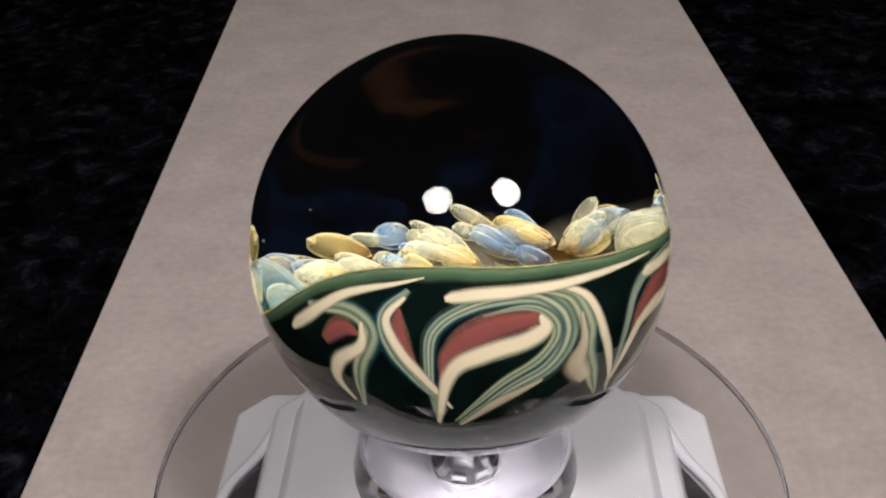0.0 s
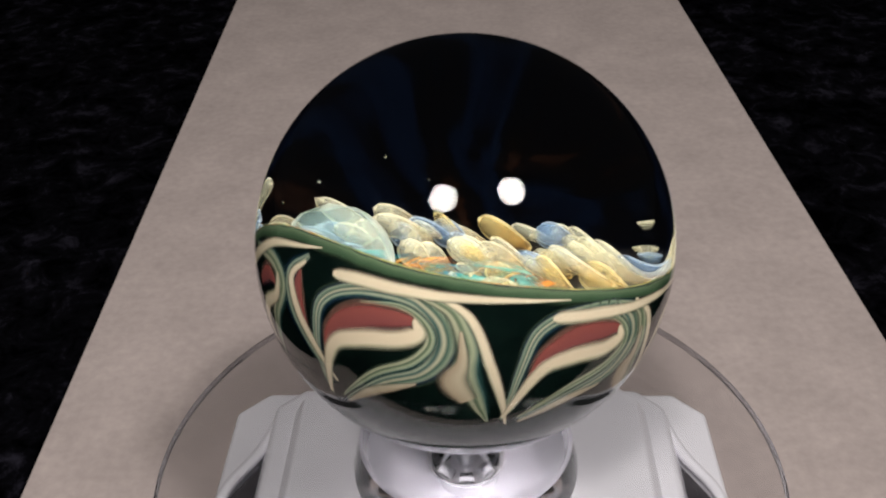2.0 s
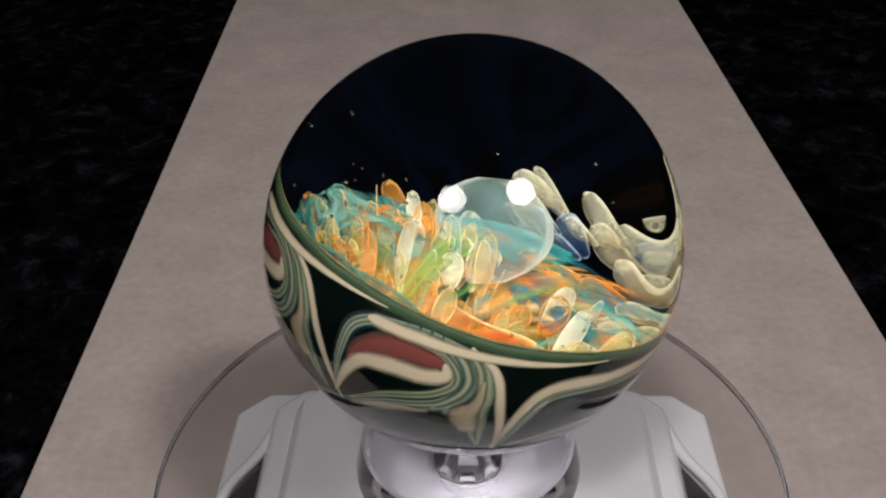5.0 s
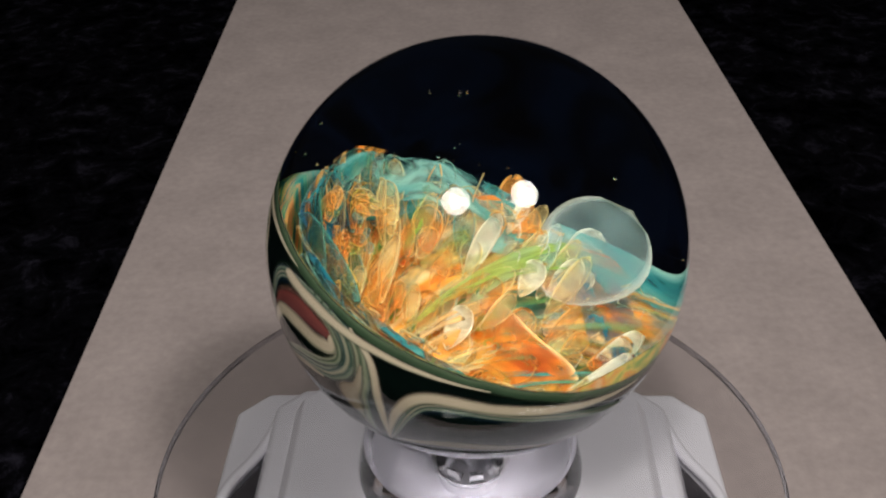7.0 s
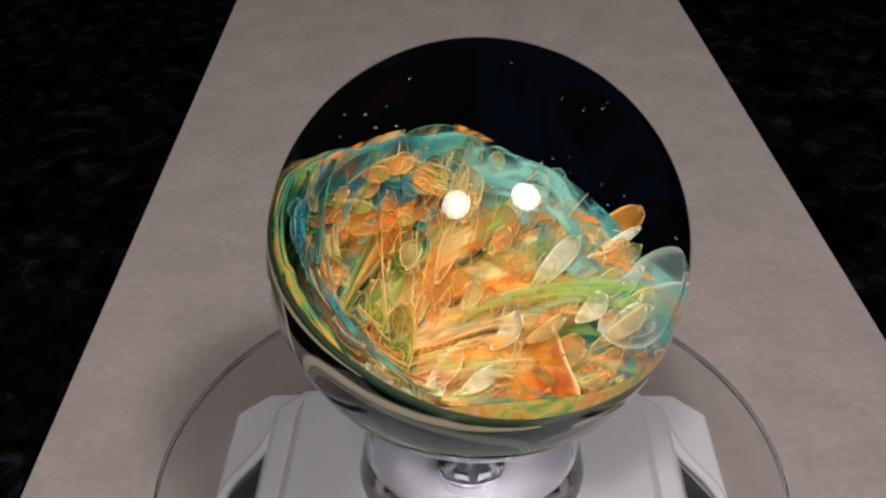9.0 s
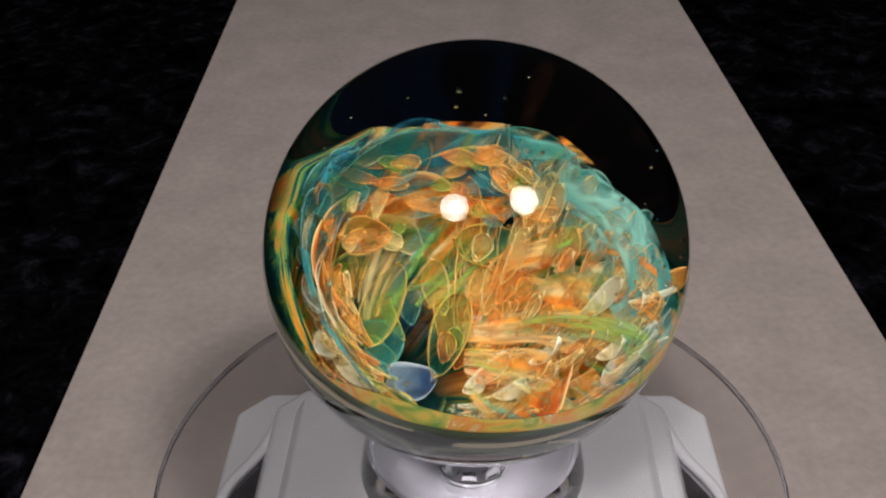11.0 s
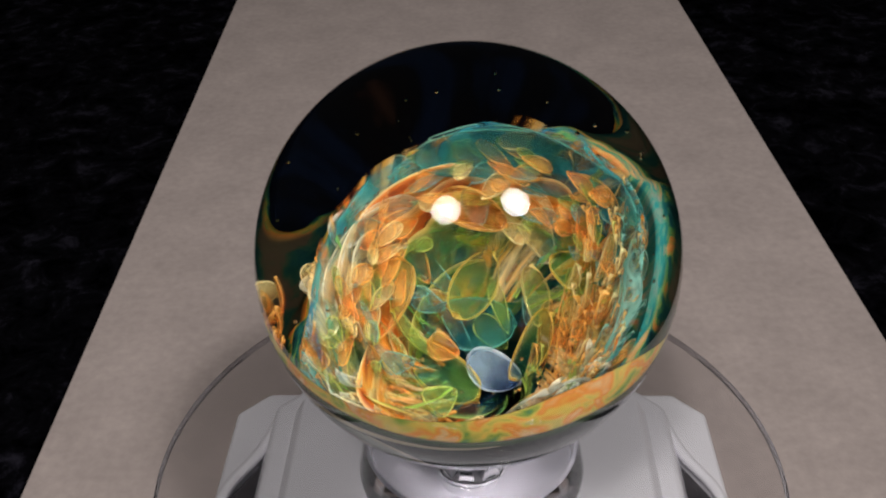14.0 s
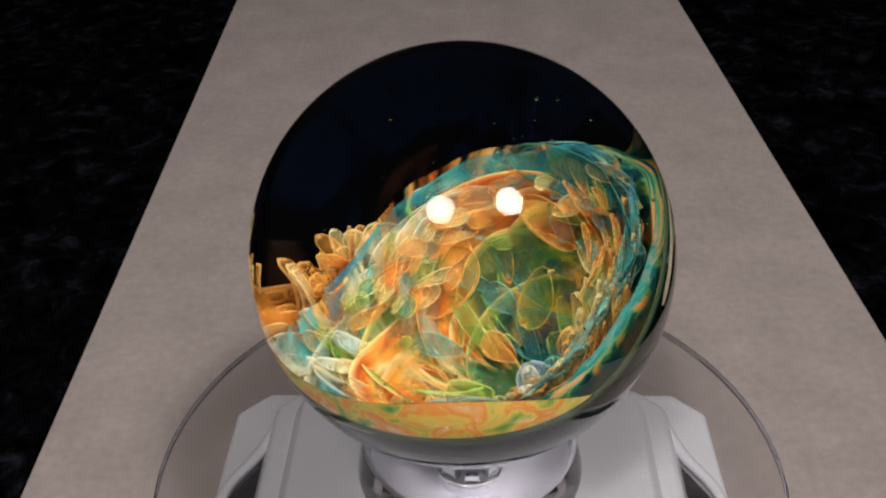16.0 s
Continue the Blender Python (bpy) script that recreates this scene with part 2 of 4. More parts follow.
def tube(path, radius, steps=10):
    bm = bmesh.new()
    last = None
    pts = spline(path, 8)
    for k, q in enumerate(pts):
        d = (pts[min(k + 1, len(pts) - 1)] - pts[max(k - 1, 0)]).normalized()
        side = d.cross(Vector((0, 0, 1))).normalized()
        up = side.cross(d)
        ring = [bm.verts.new(q + (side * math.cos(2 * math.pi * j / steps) + up * math.sin(2 * math.pi * j / steps)) * radius) for j in range(steps)]
        if last:
            for j in range(steps):
                bm.faces.new((last[j], last[(j + 1) % steps], ring[(j + 1) % steps], ring[j]))
        else:
            bm.faces.new(ring[::-1])
        last = ring
    bm.faces.new(last)
    bmesh.ops.recalc_face_normals(bm, faces=bm.faces)
    return bm


for side in (-1, 1):
    outline = [(0.0405, -0.024), (0.0462, -0.018), (0.0462, 0.010), (0.0405, 0.0205)]
    lower = [(side * x, y, 0.0061) for x, y in outline]
    upper = [(side * x, y, 0.0072) for x, y in outline]
    base_part("solar_cell", prism(lower, upper, 0.0002), DARK_SLOT, "dark recessed solar cell")
    base_part("guard_bar", tube([(side * 0.0375, 0.0300, 0.0115), (side * 0.0415, 0.0205, 0.0092), (side * 0.0468, 0.0110, 0.0080), (side * 0.0478, -0.004, 0.0078), (side * 0.0478, -0.020, 0.0078), (side * 0.0420, -0.029, 0.0078)], 0.0011), WHITE, "rounded white edge bar", True)

platter = part("platter", turned([(0.0005, 0.0257), (0.0523, 0.0257), (0.0523, 0.0270), (0.0005, 0.0270)], 160), SHEET, turntable, "clear acrylic disc", smooth=False)
# Clear rim: its dark edge line is put into the grey tint.
edge = part("platter_edge", turned([(0.05232, 0.0257), (0.0525, 0.0257), (0.0527, 0.0259), (0.0527, 0.0268), (0.0525, 0.0270), (0.05232, 0.0270)], 200), material("acrylic_edge", (0.62, 0.62, 0.65), 0.05, Transmission_Weight=1.0, IOR=1.49), platter, "polished clear rim")
edge.visible_shadow = False
hub = part("spindle", turned([(0.0004, 0.0202), (0.006, 0.0202), (0.006, 0.0255), (0.0004, 0.0255)], 48), WHITE, turntable, smooth=False)

# ---- ring stand and crystal ----
ring_stand = tagged(new("ring_stand"), "clear acrylic dished marble stand on the platter", "stand")
dish = part("dish", turned([(0.0066, 0.0003), (0.0189, 0.0003), (0.0189, 0.0010), (0.0177, 0.0066), (0.0171, 0.0069), (0.0166, 0.0064), (0.0120, 0.0028), (0.0066, 0.0016)], 96), HAZY, ring_stand)
collar = part("collar", turned([(0.0050, 0.0003), (0.0058, 0.0003), (0.0058, 0.0138), (0.0056, 0.0143), (0.0052, 0.0143), (0.0050, 0.0138)], 64), ACRYLIC, ring_stand)
bm = turned([(0.0003, 0.0006), (0.0026, 0.0006), (0.0026, 0.0046), (0.0022, 0.0052), (0.0003, 0.0052)], 4)
crystal = part("crystal", bm, CRYSTAL, ring_stand, "square-cut silvery crystal", smooth=False)
crystal.matrix_local = pose(0, 0, 0, 0, 0, 32)
# The top facet's dark refraction is put into this plate's colour.
part("table_facet", prism([(0.0019, 0, 0.0053), (0, 0.0019, 0.0053), (-0.0019, 0, 0.0053), (0, -0.0019, 0.0053)], [(0.0018, 0, 0.0055), (0, 0.0018, 0.0055), (-0.0018, 0, 0.0055), (0, -0.0018, 0.0055)]),
     material("dark_refraction_facet", (0.02, 0.02, 0.025), 0.08), crystal, "glossy top facet, its dark refraction put into the colour", smooth=False)
for k in range(8):
    bm = prism([(0.0031, -0.0008, 0.0005), (0.0048, -0.0012, 0.0005), (0.0048, 0.0012, 0.0005), (0.0031, 0.0008, 0.0005)],
               [(0.0031, -0.0006, 0.0008), (0.0048, -0.0010, 0.0030), (0.0048, 0.0010, 0.0030), (0.0031, 0.0006, 0.0008)])
    part("facet", bm, CRYSTAL, crystal, smooth=False).matrix_local = pose(0, 0, 0, 0, 0, k * 45)
for ob in (dish, collar, crystal):
    ob.visible_shadow = False

# ---- the marble ----
marble = tagged(new("glass_marble"), "art glass marble with petals under a clear lens and scrolled back", "marble")
W_AXIS = Vector((-0.1101, 0.3722, 0.9216))
U_AXIS = Vector((0, 1, 0)).cross(W_AXIS).normalized()
V_AXIS = W_AXIS.cross(U_AXIS)
TILT = Matrix((U_AXIS, V_AXIS, W_AXIS)).transposed().to_4x4()


def ball_point(az, polar, r):
    a, p = radians(az), radians(polar)
    return TILT @ Vector((r * math.sin(p) * math.cos(a), r * math.sin(p) * math.sin(a), r * math.cos(p)))


bm = bmesh.new()
bmesh.ops.create_uvsphere(bm, u_segments=256, v_segments=144, radius=BALL_R)
lens = part("lens", bm, LENS, marble, "clear glass")
lens.visible_shadow = False

SHELL, INNER = 0.975 * BALL_R, 0.968 * BALL_R


def rim_polar(az):
    a = radians(az)
    waves = [(-2.46, -0.52), (5.07, 0.32), (-2.07, -1.1), (0.08, 0.94), (0.28, -0.61)]
    return 87.77 + sum(p * math.cos((k + 1) * a) + q * math.sin((k + 1) * a) for k, (p, q) in enumerate(waves))


def shell(name, r, mat, p0, p1, steps=48, label=""):
    """A zone of a sphere round the window's axis; p0 and p1 give its polar angles by azimuth."""
    bm = bmesh.new()
    lay = bm.verts.layers.float.new("across")
    grid = []
    for i in range(128):
        az = i * 360 / 128
        a, b = p0(az), p1(az)
        grid.append([bm.verts.new(ball_point(az, a + (b - a) * j / steps, r)) for j in range(steps + 1)])
    for row in grid:
        for j, v in enumerate(row):
            v[lay] = j / steps
    for i in range(128):
        for j in range(steps):
            bm.faces.new((grid[i][j], grid[(i + 1) % 128][j], grid[(i + 1) % 128][j + 1], grid[i][j + 1]))
    return part(name, bm, mat, marble, label)


shell("backing", SHELL, BLACK_GLASS, rim_polar, lambda az: 179.5, label="black-green opaque glass back")
# Raised past the rim: dark glass added to hide the lit board behind.
def lining_polar(az):
    return min(rim_polar(az) - 0.2, 77.4 + 0.012 * max(0.0, abs((az - 112 + 180) % 360 - 180) - 40) ** 2)


def pressed_glass():
    """Blurred petals lying against the clear glass just over the rim."""
    m = material("pressed_petal_glass", rough=0.7, Specular_IOR_Level=0.0)
    co = node(m, "ShaderNodeTexCoord")
    n = node(m, "ShaderNodeTexNoise", Scale=190.0, Detail=2.0, Roughness=0.5, Distortion=0.9)
    link(m, co, "Object", n, "Vector")
    r = ramp(m, [(0.24, (0.03, 0.22, 0.20)), (0.36, (0.26, 0.44, 0.10)), (0.48, (0.85, 0.66, 0.16)), (0.56, (0.92, 0.36, 0.08)), (0.66, (0.92, 0.66, 0.34)), (0.78, (0.85, 0.36, 0.22))])
    link(m, n, "Fac", r, "Fac")
    link(m, r, "Color", m.node_tree.nodes["Principled BSDF"], "Base Color")
    return m


shell("lining", INNER, LINING, lining_polar, lambda az: 179.5, label="dark blue inner glass")
# Added band: covers the outside of the raised lining with petal colours.
shell("pressed_petals", 0.9725 * BALL_R, pressed_glass(), lining_polar, rim_polar, 10, "blurred orange, yellow and green petals against the glass")
shell("lip", SHELL + 0.00005, RIM, lambda az: rim_polar(az) - 0.8, lambda az: rim_polar(az) + 4.2, 6, "green glass rim line")


def stroke(name, points, widths, mat, lift, label=""):
    """A drawn line of glass lying on the back: points as (azimuth, polar), widths in degrees."""
    path = spline([(a, p, w) for (a, p), w in zip(points, widths)], 9)
    bm = bmesh.new()
    lay = bm.verts.layers.float.new("across")
    rows = []
    for k, q in enumerate(path):
        d = path[min(k + 1, len(path) - 1)] - path[max(k - 1, 0)]
        s = math.sin(radians(q[1]))
        side = Vector((d[1], -d[0] * s * 1.0)).normalized()
        row = []
        for j in range(9):
            u = j / 8
            off = (u - 0.5) * max(q[2], 0.05) * 1.25
            bulge = 1 - (2 * u - 1) ** 2
            v = bm.verts.new(ball_point(q[0] + side[0] * off / max(s, 0.3), q[1] + side[1] * off, SHELL + lift * 0.8 + 0.00002 * bulge))
            v[lay] = u
            row.append(v)
        rows.append(row)
    for a, b in zip(rows, rows[1:]):
        for j in range(8):
            bm.faces.new((a[j], a[j + 1], b[j + 1], b[j]))
    return part(name, bm, mat, marble, label)


def scroll(az, flip=1, s=1.0, drop=0.0):
    """One paisley of the back: lined outline, cream hook, maroon core, buff leg, thin line."""
    def at(points):
        return [(az + flip * a * s, p + drop * (1 - (p - 92) / 34)) for a, p in points]
    stroke("outline", at([(-20, 126), (-18.5, 107), (-15.5, 97), (-6, 92.5), (7, 92), (14.5, 96.5), (16.5, 103.5), (12, 111), (0, 117), (-14, 126)]),
           [1.2, 3.5, 4.5, 4.5, 6, 8, 9, 7, 5.5, 1.5], TEAL, 0.00004)
    stroke("inner_line", at([(-4, 95), (6, 94.5), (12, 98), (13.5, 103), (9, 108.5), (-2, 114.5), (-15, 125)]),
           [0.8, 2, 3, 3.5, 3.5, 3, 0.8], SAGE, 0.00008)
    stroke("leg", at([(8, 90.5), (18, 94), (22.5, 103), (23, 110), (26, 118), (31, 127)]), [1.5, 4.5, 6, 7, 6, 1], SAGE, 0.00007)
    stroke("flare", at([(20.5, 99), (21.5, 107), (20, 113), (24, 119)]), [1, 3.5, 8, 5], BUFF, 0.0001)
    stroke("thin_line", at([(14, 90.5), (22.5, 96), (28.5, 108), (33, 118), (37, 128)]), [1, 2.4, 2.8, 2.2, 0.6], CREAM, 0.00012)
    stroke("core", at([(-16, 111), (-12.5, 103.5), (-4, 99), (7, 97.8), (10, 99)]), [1, 5, 7.5, 4.5, 1], MAROON, 0.0001)
    stroke("hook", at([(-20, 125), (-13.5, 109), (-5.5, 104.8), (5, 103.2), (10.5, 100.8), (9.5, 97.2)]), [1.2, 4, 5.2, 5.2, 4.5, 1], CREAM, 0.00014)
    stroke("underline", at([(-14, 127), (-2, 119.5), (10, 115)]), [1, 3.5, 1], BUFF, 0.00012)


for az, flip, size, drop in [(-80, 1, 1, 0), (-26, 1, 0.95, 1.5), (90, 1, 1, 0)]:
    scroll(az, flip, size, drop)
stroke("field_outline", [(9, 126), (9.5, 108), (14, 100.5), (28, 97.5), (50, 95.5), (68, 97), (73, 106), (66, 116)], [1, 4, 6, 5, 5, 6, 6, 1], TEAL, 0.00005)
stroke("field_edge", [(8, 127), (6.5, 109), (11.5, 99), (27, 95.4), (47, 92.2), (70, 88)], [0.8, 3, 4.4, 4.2, 3.6, 0.8], CREAM, 0.00012)
stroke("field_line", [(12, 124), (24, 116), (42, 112), (58, 112)], [0.8, 4, 4, 1], BUFF, 0.00010)
# the two narrow upright leaves between the first and the last paisley
stroke("leaf_outline", [(-100, 87), (-107, 93), (-105.5, 103), (-97, 119)], [2, 5, 6, 1], TEAL, 0.00005)
stroke("leaf", [(-103, 91), (-104, 97), (-101.5, 106)], [1, 4.5, 1], MAROON, 0.00009)
stroke("leaf_edge", [(-101, 88.5), (-106.5, 93.5), (-104.5, 102), (-99, 112), (-95, 120)], [1, 2.4, 3.2, 2.4, 0.6], CREAM, 0.00012)
stroke("leaf_outline", [(-128, 90), (-116, 91), (-111, 97), (-117, 107), (-121, 119)], [3, 5, 5.5, 5, 1], SAGE, 0.00005)
stroke("leaf", [(-125, 99), (-119, 95.5), (-114.5, 97)], [3, 5.5, 1.5], MAROON, 0.00009)
stroke("leaf_edge", [(-113, 94), (-114.5, 100), (-122, 104), (-125.5, 110), (-123, 117)], [1, 3.2, 4.2, 3.2, 1], CREAM, 0.00012)
for az, length in [(-92, 58), (-38, 62), (80, 58), (-136, 40)]:
    stroke("rim_line", [(az, rim_polar(az) + 7.2), (az + 5, rim_polar(az + 5) + 6.6), (az + length * 0.5, rim_polar(az + length * 0.5) + 4.6), (az + length, rim_polar(az + length) + 2.4)], [1.6, 3.6, 2.6, 0.4], CREAM, 0.00016)


# ---- petals inside the marble ----
def petal_mesh(name, length, width, thick, cup_depth, point=0.5):
    """A closed, spoon-shaped petal along +y from its root."""
    bm = bmesh.new()
    lay = bm.verts.layers.float.new("edge")
    lay2 = bm.verts.layers.float.new("along")
    nu, nv = 17, 11
    layers = []
    for face in (1, -1):
        grid = []
        for i in range(nu):
            t = i / (nu - 1)
            w = width * 0.5 * max(0.0, math.sin(math.pi * t)) ** 0.5 * (1.15 - point + point * 1.5 * t) * 0.95 + width * 0.01
            row = []
            for j in range(nv):
                u = 2 * j / (nv - 1) - 1
                rim = max(abs(u), abs(2 * t - 1) ** 2.2)
                z = cup_depth * (u * u * 0.7 + (2 * t - 1) ** 2 * 0.6) + face * thick * 0.5 * max(0.08, 1 - rim ** 2)
                v = bm.verts.new((u * w, t * length, z))
                v[lay] = max(0.0, (rim - 0.70) / 0.30) ** 2.2
                v[lay2] = t
                row.append(v)
            grid.append(row)
        layers.append(grid)
    for grid, flip in zip(layers, (False, True)):
        for i in range(nu - 1):
            for j in range(nv - 1):
                f = (grid[i][j], grid[i][j + 1], grid[i + 1][j + 1], grid[i + 1][j])
                bm.faces.new(f[::-1] if flip else f)
    a, b = layers
    loop = [(0, j) for j in range(nv)] + [(i, nv - 1) for i in range(1, nu)] + [(nu - 1, j) for j in range(nv - 2, -1, -1)] + [(i, 0) for i in range(nu - 2, 0, -1)]
    for (i, j), (k, l) in zip(loop, loop[1:] + loop[:1]):
        bm.faces.new((a[k][l], a[i][j], b[i][j], b[k][l]))
    me = bpy.data.meshes.new(name)
    bm.normal_update()
    bm.to_mesh(me)
    bm.free()
    for p in me.polygons:
        p.use_smooth = True
    return me


rng = random.Random(7)
SHAPES = [(0.0062, 0.0026, 0.0003, 0.0008), (0.0052, 0.0031, 0.0003, 0.0009), (0.0078, 0.0021, 0.0003, 0.0007), (0.0040, 0.0027, 0.0003, 0.0007)]
MESHES = {}
for colour, mat in PETALS.items():
    for k, dims in enumerate(SHAPES):
        me = petal_mesh("petal", *dims)
        me.materials.append(mat)
        MESHES[colour, k] = me


def put_petal(me, root, way, normal, size=1.0, name="petal", label=""):
    """A petal from its root (in units of the ball's radius, window's axis up) along a direction."""
    y = Vector(way).normalized()
    z = (Vector(normal) - y * Vector(normal).dot(y)).normalized()
    x = y.cross(z)
    m = Matrix((x, y, z)).transposed().to_4x4()
    ob = new(name, me)
    ob.parent = marble
    ob.matrix_local = TILT @ Matrix.Translation(Vector(root) * BALL_R) @ m @ Matrix.Scale(size, 4)
    return tagged(ob, label)


# the bowl of petals, in radii: azimuth, heights at 0.10, 0.25 and 0.40 from the window's axis, the lip's distance and height
BOWL = [(-180, -0.70, -0.60, -0.40, 0.59, -0.15), (-140, -0.70, -0.57, -0.33, 0.55, -0.13), (-100, -0.70, -0.55, -0.37, 0.56, -0.15),
        (-60, -0.71, -0.61, -0.45, 0.57, -0.18), (0, -0.72, -0.62, -0.42, 0.52, -0.19), (35, -0.72, -0.63, -0.45, 0.51, -0.22),
        (75, -0.72, -0.64, -0.50, 0.63, -0.27), (115, -0.72, -0.64, -0.50, 0.72, -0.20), (145, -0.71, -0.62, -0.46, 0.69, -0.19), (180, -0.70, -0.60, -0.40, 0.59, -0.15)]


def bowl_row(az):
    az = (az + 180) % 360 - 180
    k = max(i for i in range(len(BOWL) - 1) if BOWL[i][0] <= az)
    a, b = BOWL[k], BOWL[k + 1]
    f = (az - a[0]) / (b[0] - a[0])
    f = f * f * (3 - 2 * f)
    return [p + (q - p) * f for p, q in zip(a[1:], b[1:])]


def bowl(r, az):
    """Height of the bowl over the ball's centre, by distance from the window's axis and azimuth."""
    z1, z2, z3, lr, lz = bowl_row(az)
    knots = [(0.0, z1 - 0.02), (0.10, z1), (0.25, z2), (0.40, z3), (lr, lz), (1.0, lz - 1.0 * (1 - lr))]
    for (r0, h0), (r1, h1) in zip(knots, knots[1:]):
        if r <= r1:
            return h0 + (h1 - h0) * (r - r0) / (r1 - r0)
    return knots[-1][1]


def brim(r, az):
    """Nothing of the flower stands higher than this: the glass over it was pressed to a shallow cone."""
    e = math.asin(0.516 + 0.322 * math.cos(radians(az - 106.5)))
    return -(1 - min(r, 0.95)) * math.tan(math.asin(math.sin(e) / 1.5))


def brim_at(p):
    return brim(math.hypot(p[0], p[1]), math.degrees(math.atan2(p[1], p[0])))


def broadness(az):
    """1 where the flower is made of wide veils, 0 where it is made of narrow petals."""
    return max(0.0, min(1.0, (95 - abs((az + 25 + 180) % 360 - 180)) / 25))


def lip_at(p):
    return bowl_row(math.degrees(math.atan2(p[1], p[0])))[4] - 0.015


def skirt(t, az):
    """Outer side of the bowl, from its lip (0) down to its foot (1)."""
    lr, lz = bowl_row(az)[3:]
    pts = [(lr + 0.02, lz - 0.03), (lr + 0.04, lz - 0.12), (max(lr + 0.05, 0.64), lz - 0.22), (0.69, -0.50), (0.62, -0.64), (0.46, -0.77)]
    k = min(int(t * 5), 4)
    f = t * 5 - k
    (r0, z0), (r1, z1) = pts[k], pts[k + 1]
    return r0 + (r1 - r0) * f, z0 + (z1 - z0) * f


def settle(p):
    """A point of the bowl, drawn to the eye of the vortex near the floor, in the marble's space."""
    k = max(0.0, 1 - math.hypot(p.x, p.y) / 0.5)
    return TILT @ ((p + Vector((0.13 * k, -0.09 * k, 0))) * BALL_R)


def bed():
    """The folded sheet of coloured glass that lines the bowl, turns over its lip and falls outside."""
    bm = bmesh.new()
    lay = bm.verts.layers.float_vector.new("flow")
    tint = bm.verts.layers.float.new("out")
    steps, rings, outer = 160, 36, 24
    grid = []
    for j in range(rings + outer):
        row = []
        for i in range(steps):
            a = 2 * math.pi * i / steps
            az = math.degrees(a)
            if j < rings:
                r = 0.07 + (bowl_row(az)[3] - 0.07) * j / (rings - 1)
                z0, along = bowl(r, az) - 0.07, 1.3 * r
            else:
                t = (j - rings + 1) / outer
                r, z0 = skirt(t, az)
                z0, along = z0 - 0.06, 0.72 + 0.8 * t
            fold = noise.noise((3.2 * math.cos(a + r), 3.2 * math.sin(a + r), along * 2))
            ripple = noise.noise((9 * math.cos(a), 9 * math.sin(a), along * 2.5 + 7))
            z = min(z0 + (0.05 * fold + 0.02 * ripple) * min(1, r * 3), brim(r, az) - 0.05)
            rr = r * (1 + 0.05 * fold + 0.02 * ripple)
            v = bm.verts.new(settle(Vector((rr * math.cos(a), rr * math.sin(a), z))))
            if j < rings:
                wide = broadness(az)
                q, turn = 2.2 - 1.2 * wide, a + (1.2 + 2.0 * wide) * r
                v[lay] = (q * math.cos(turn), q * math.sin(turn), along * (1 + 2.2 * wide))
                v[tint] = along
            else:
                v[tint] = 0.76 + 0.3 * (along - 0.72)
                v[lay] = (2.4 * rr * math.cos(a + 1.2 * r), 2.4 * rr * math.sin(a + 1.2 * r), 0.76 + 2.2 * (along - 0.72))
            row.append(v)
        grid.append(row)
    for p, q in zip(grid, grid[1:]):
        for i in range(steps):
            k = (i + 1) % steps
            bm.faces.new((p[i], p[k], q[k], q[i]))
    return part("petal_bed", bm, BED, marble, "swirled orange, green and teal glass")


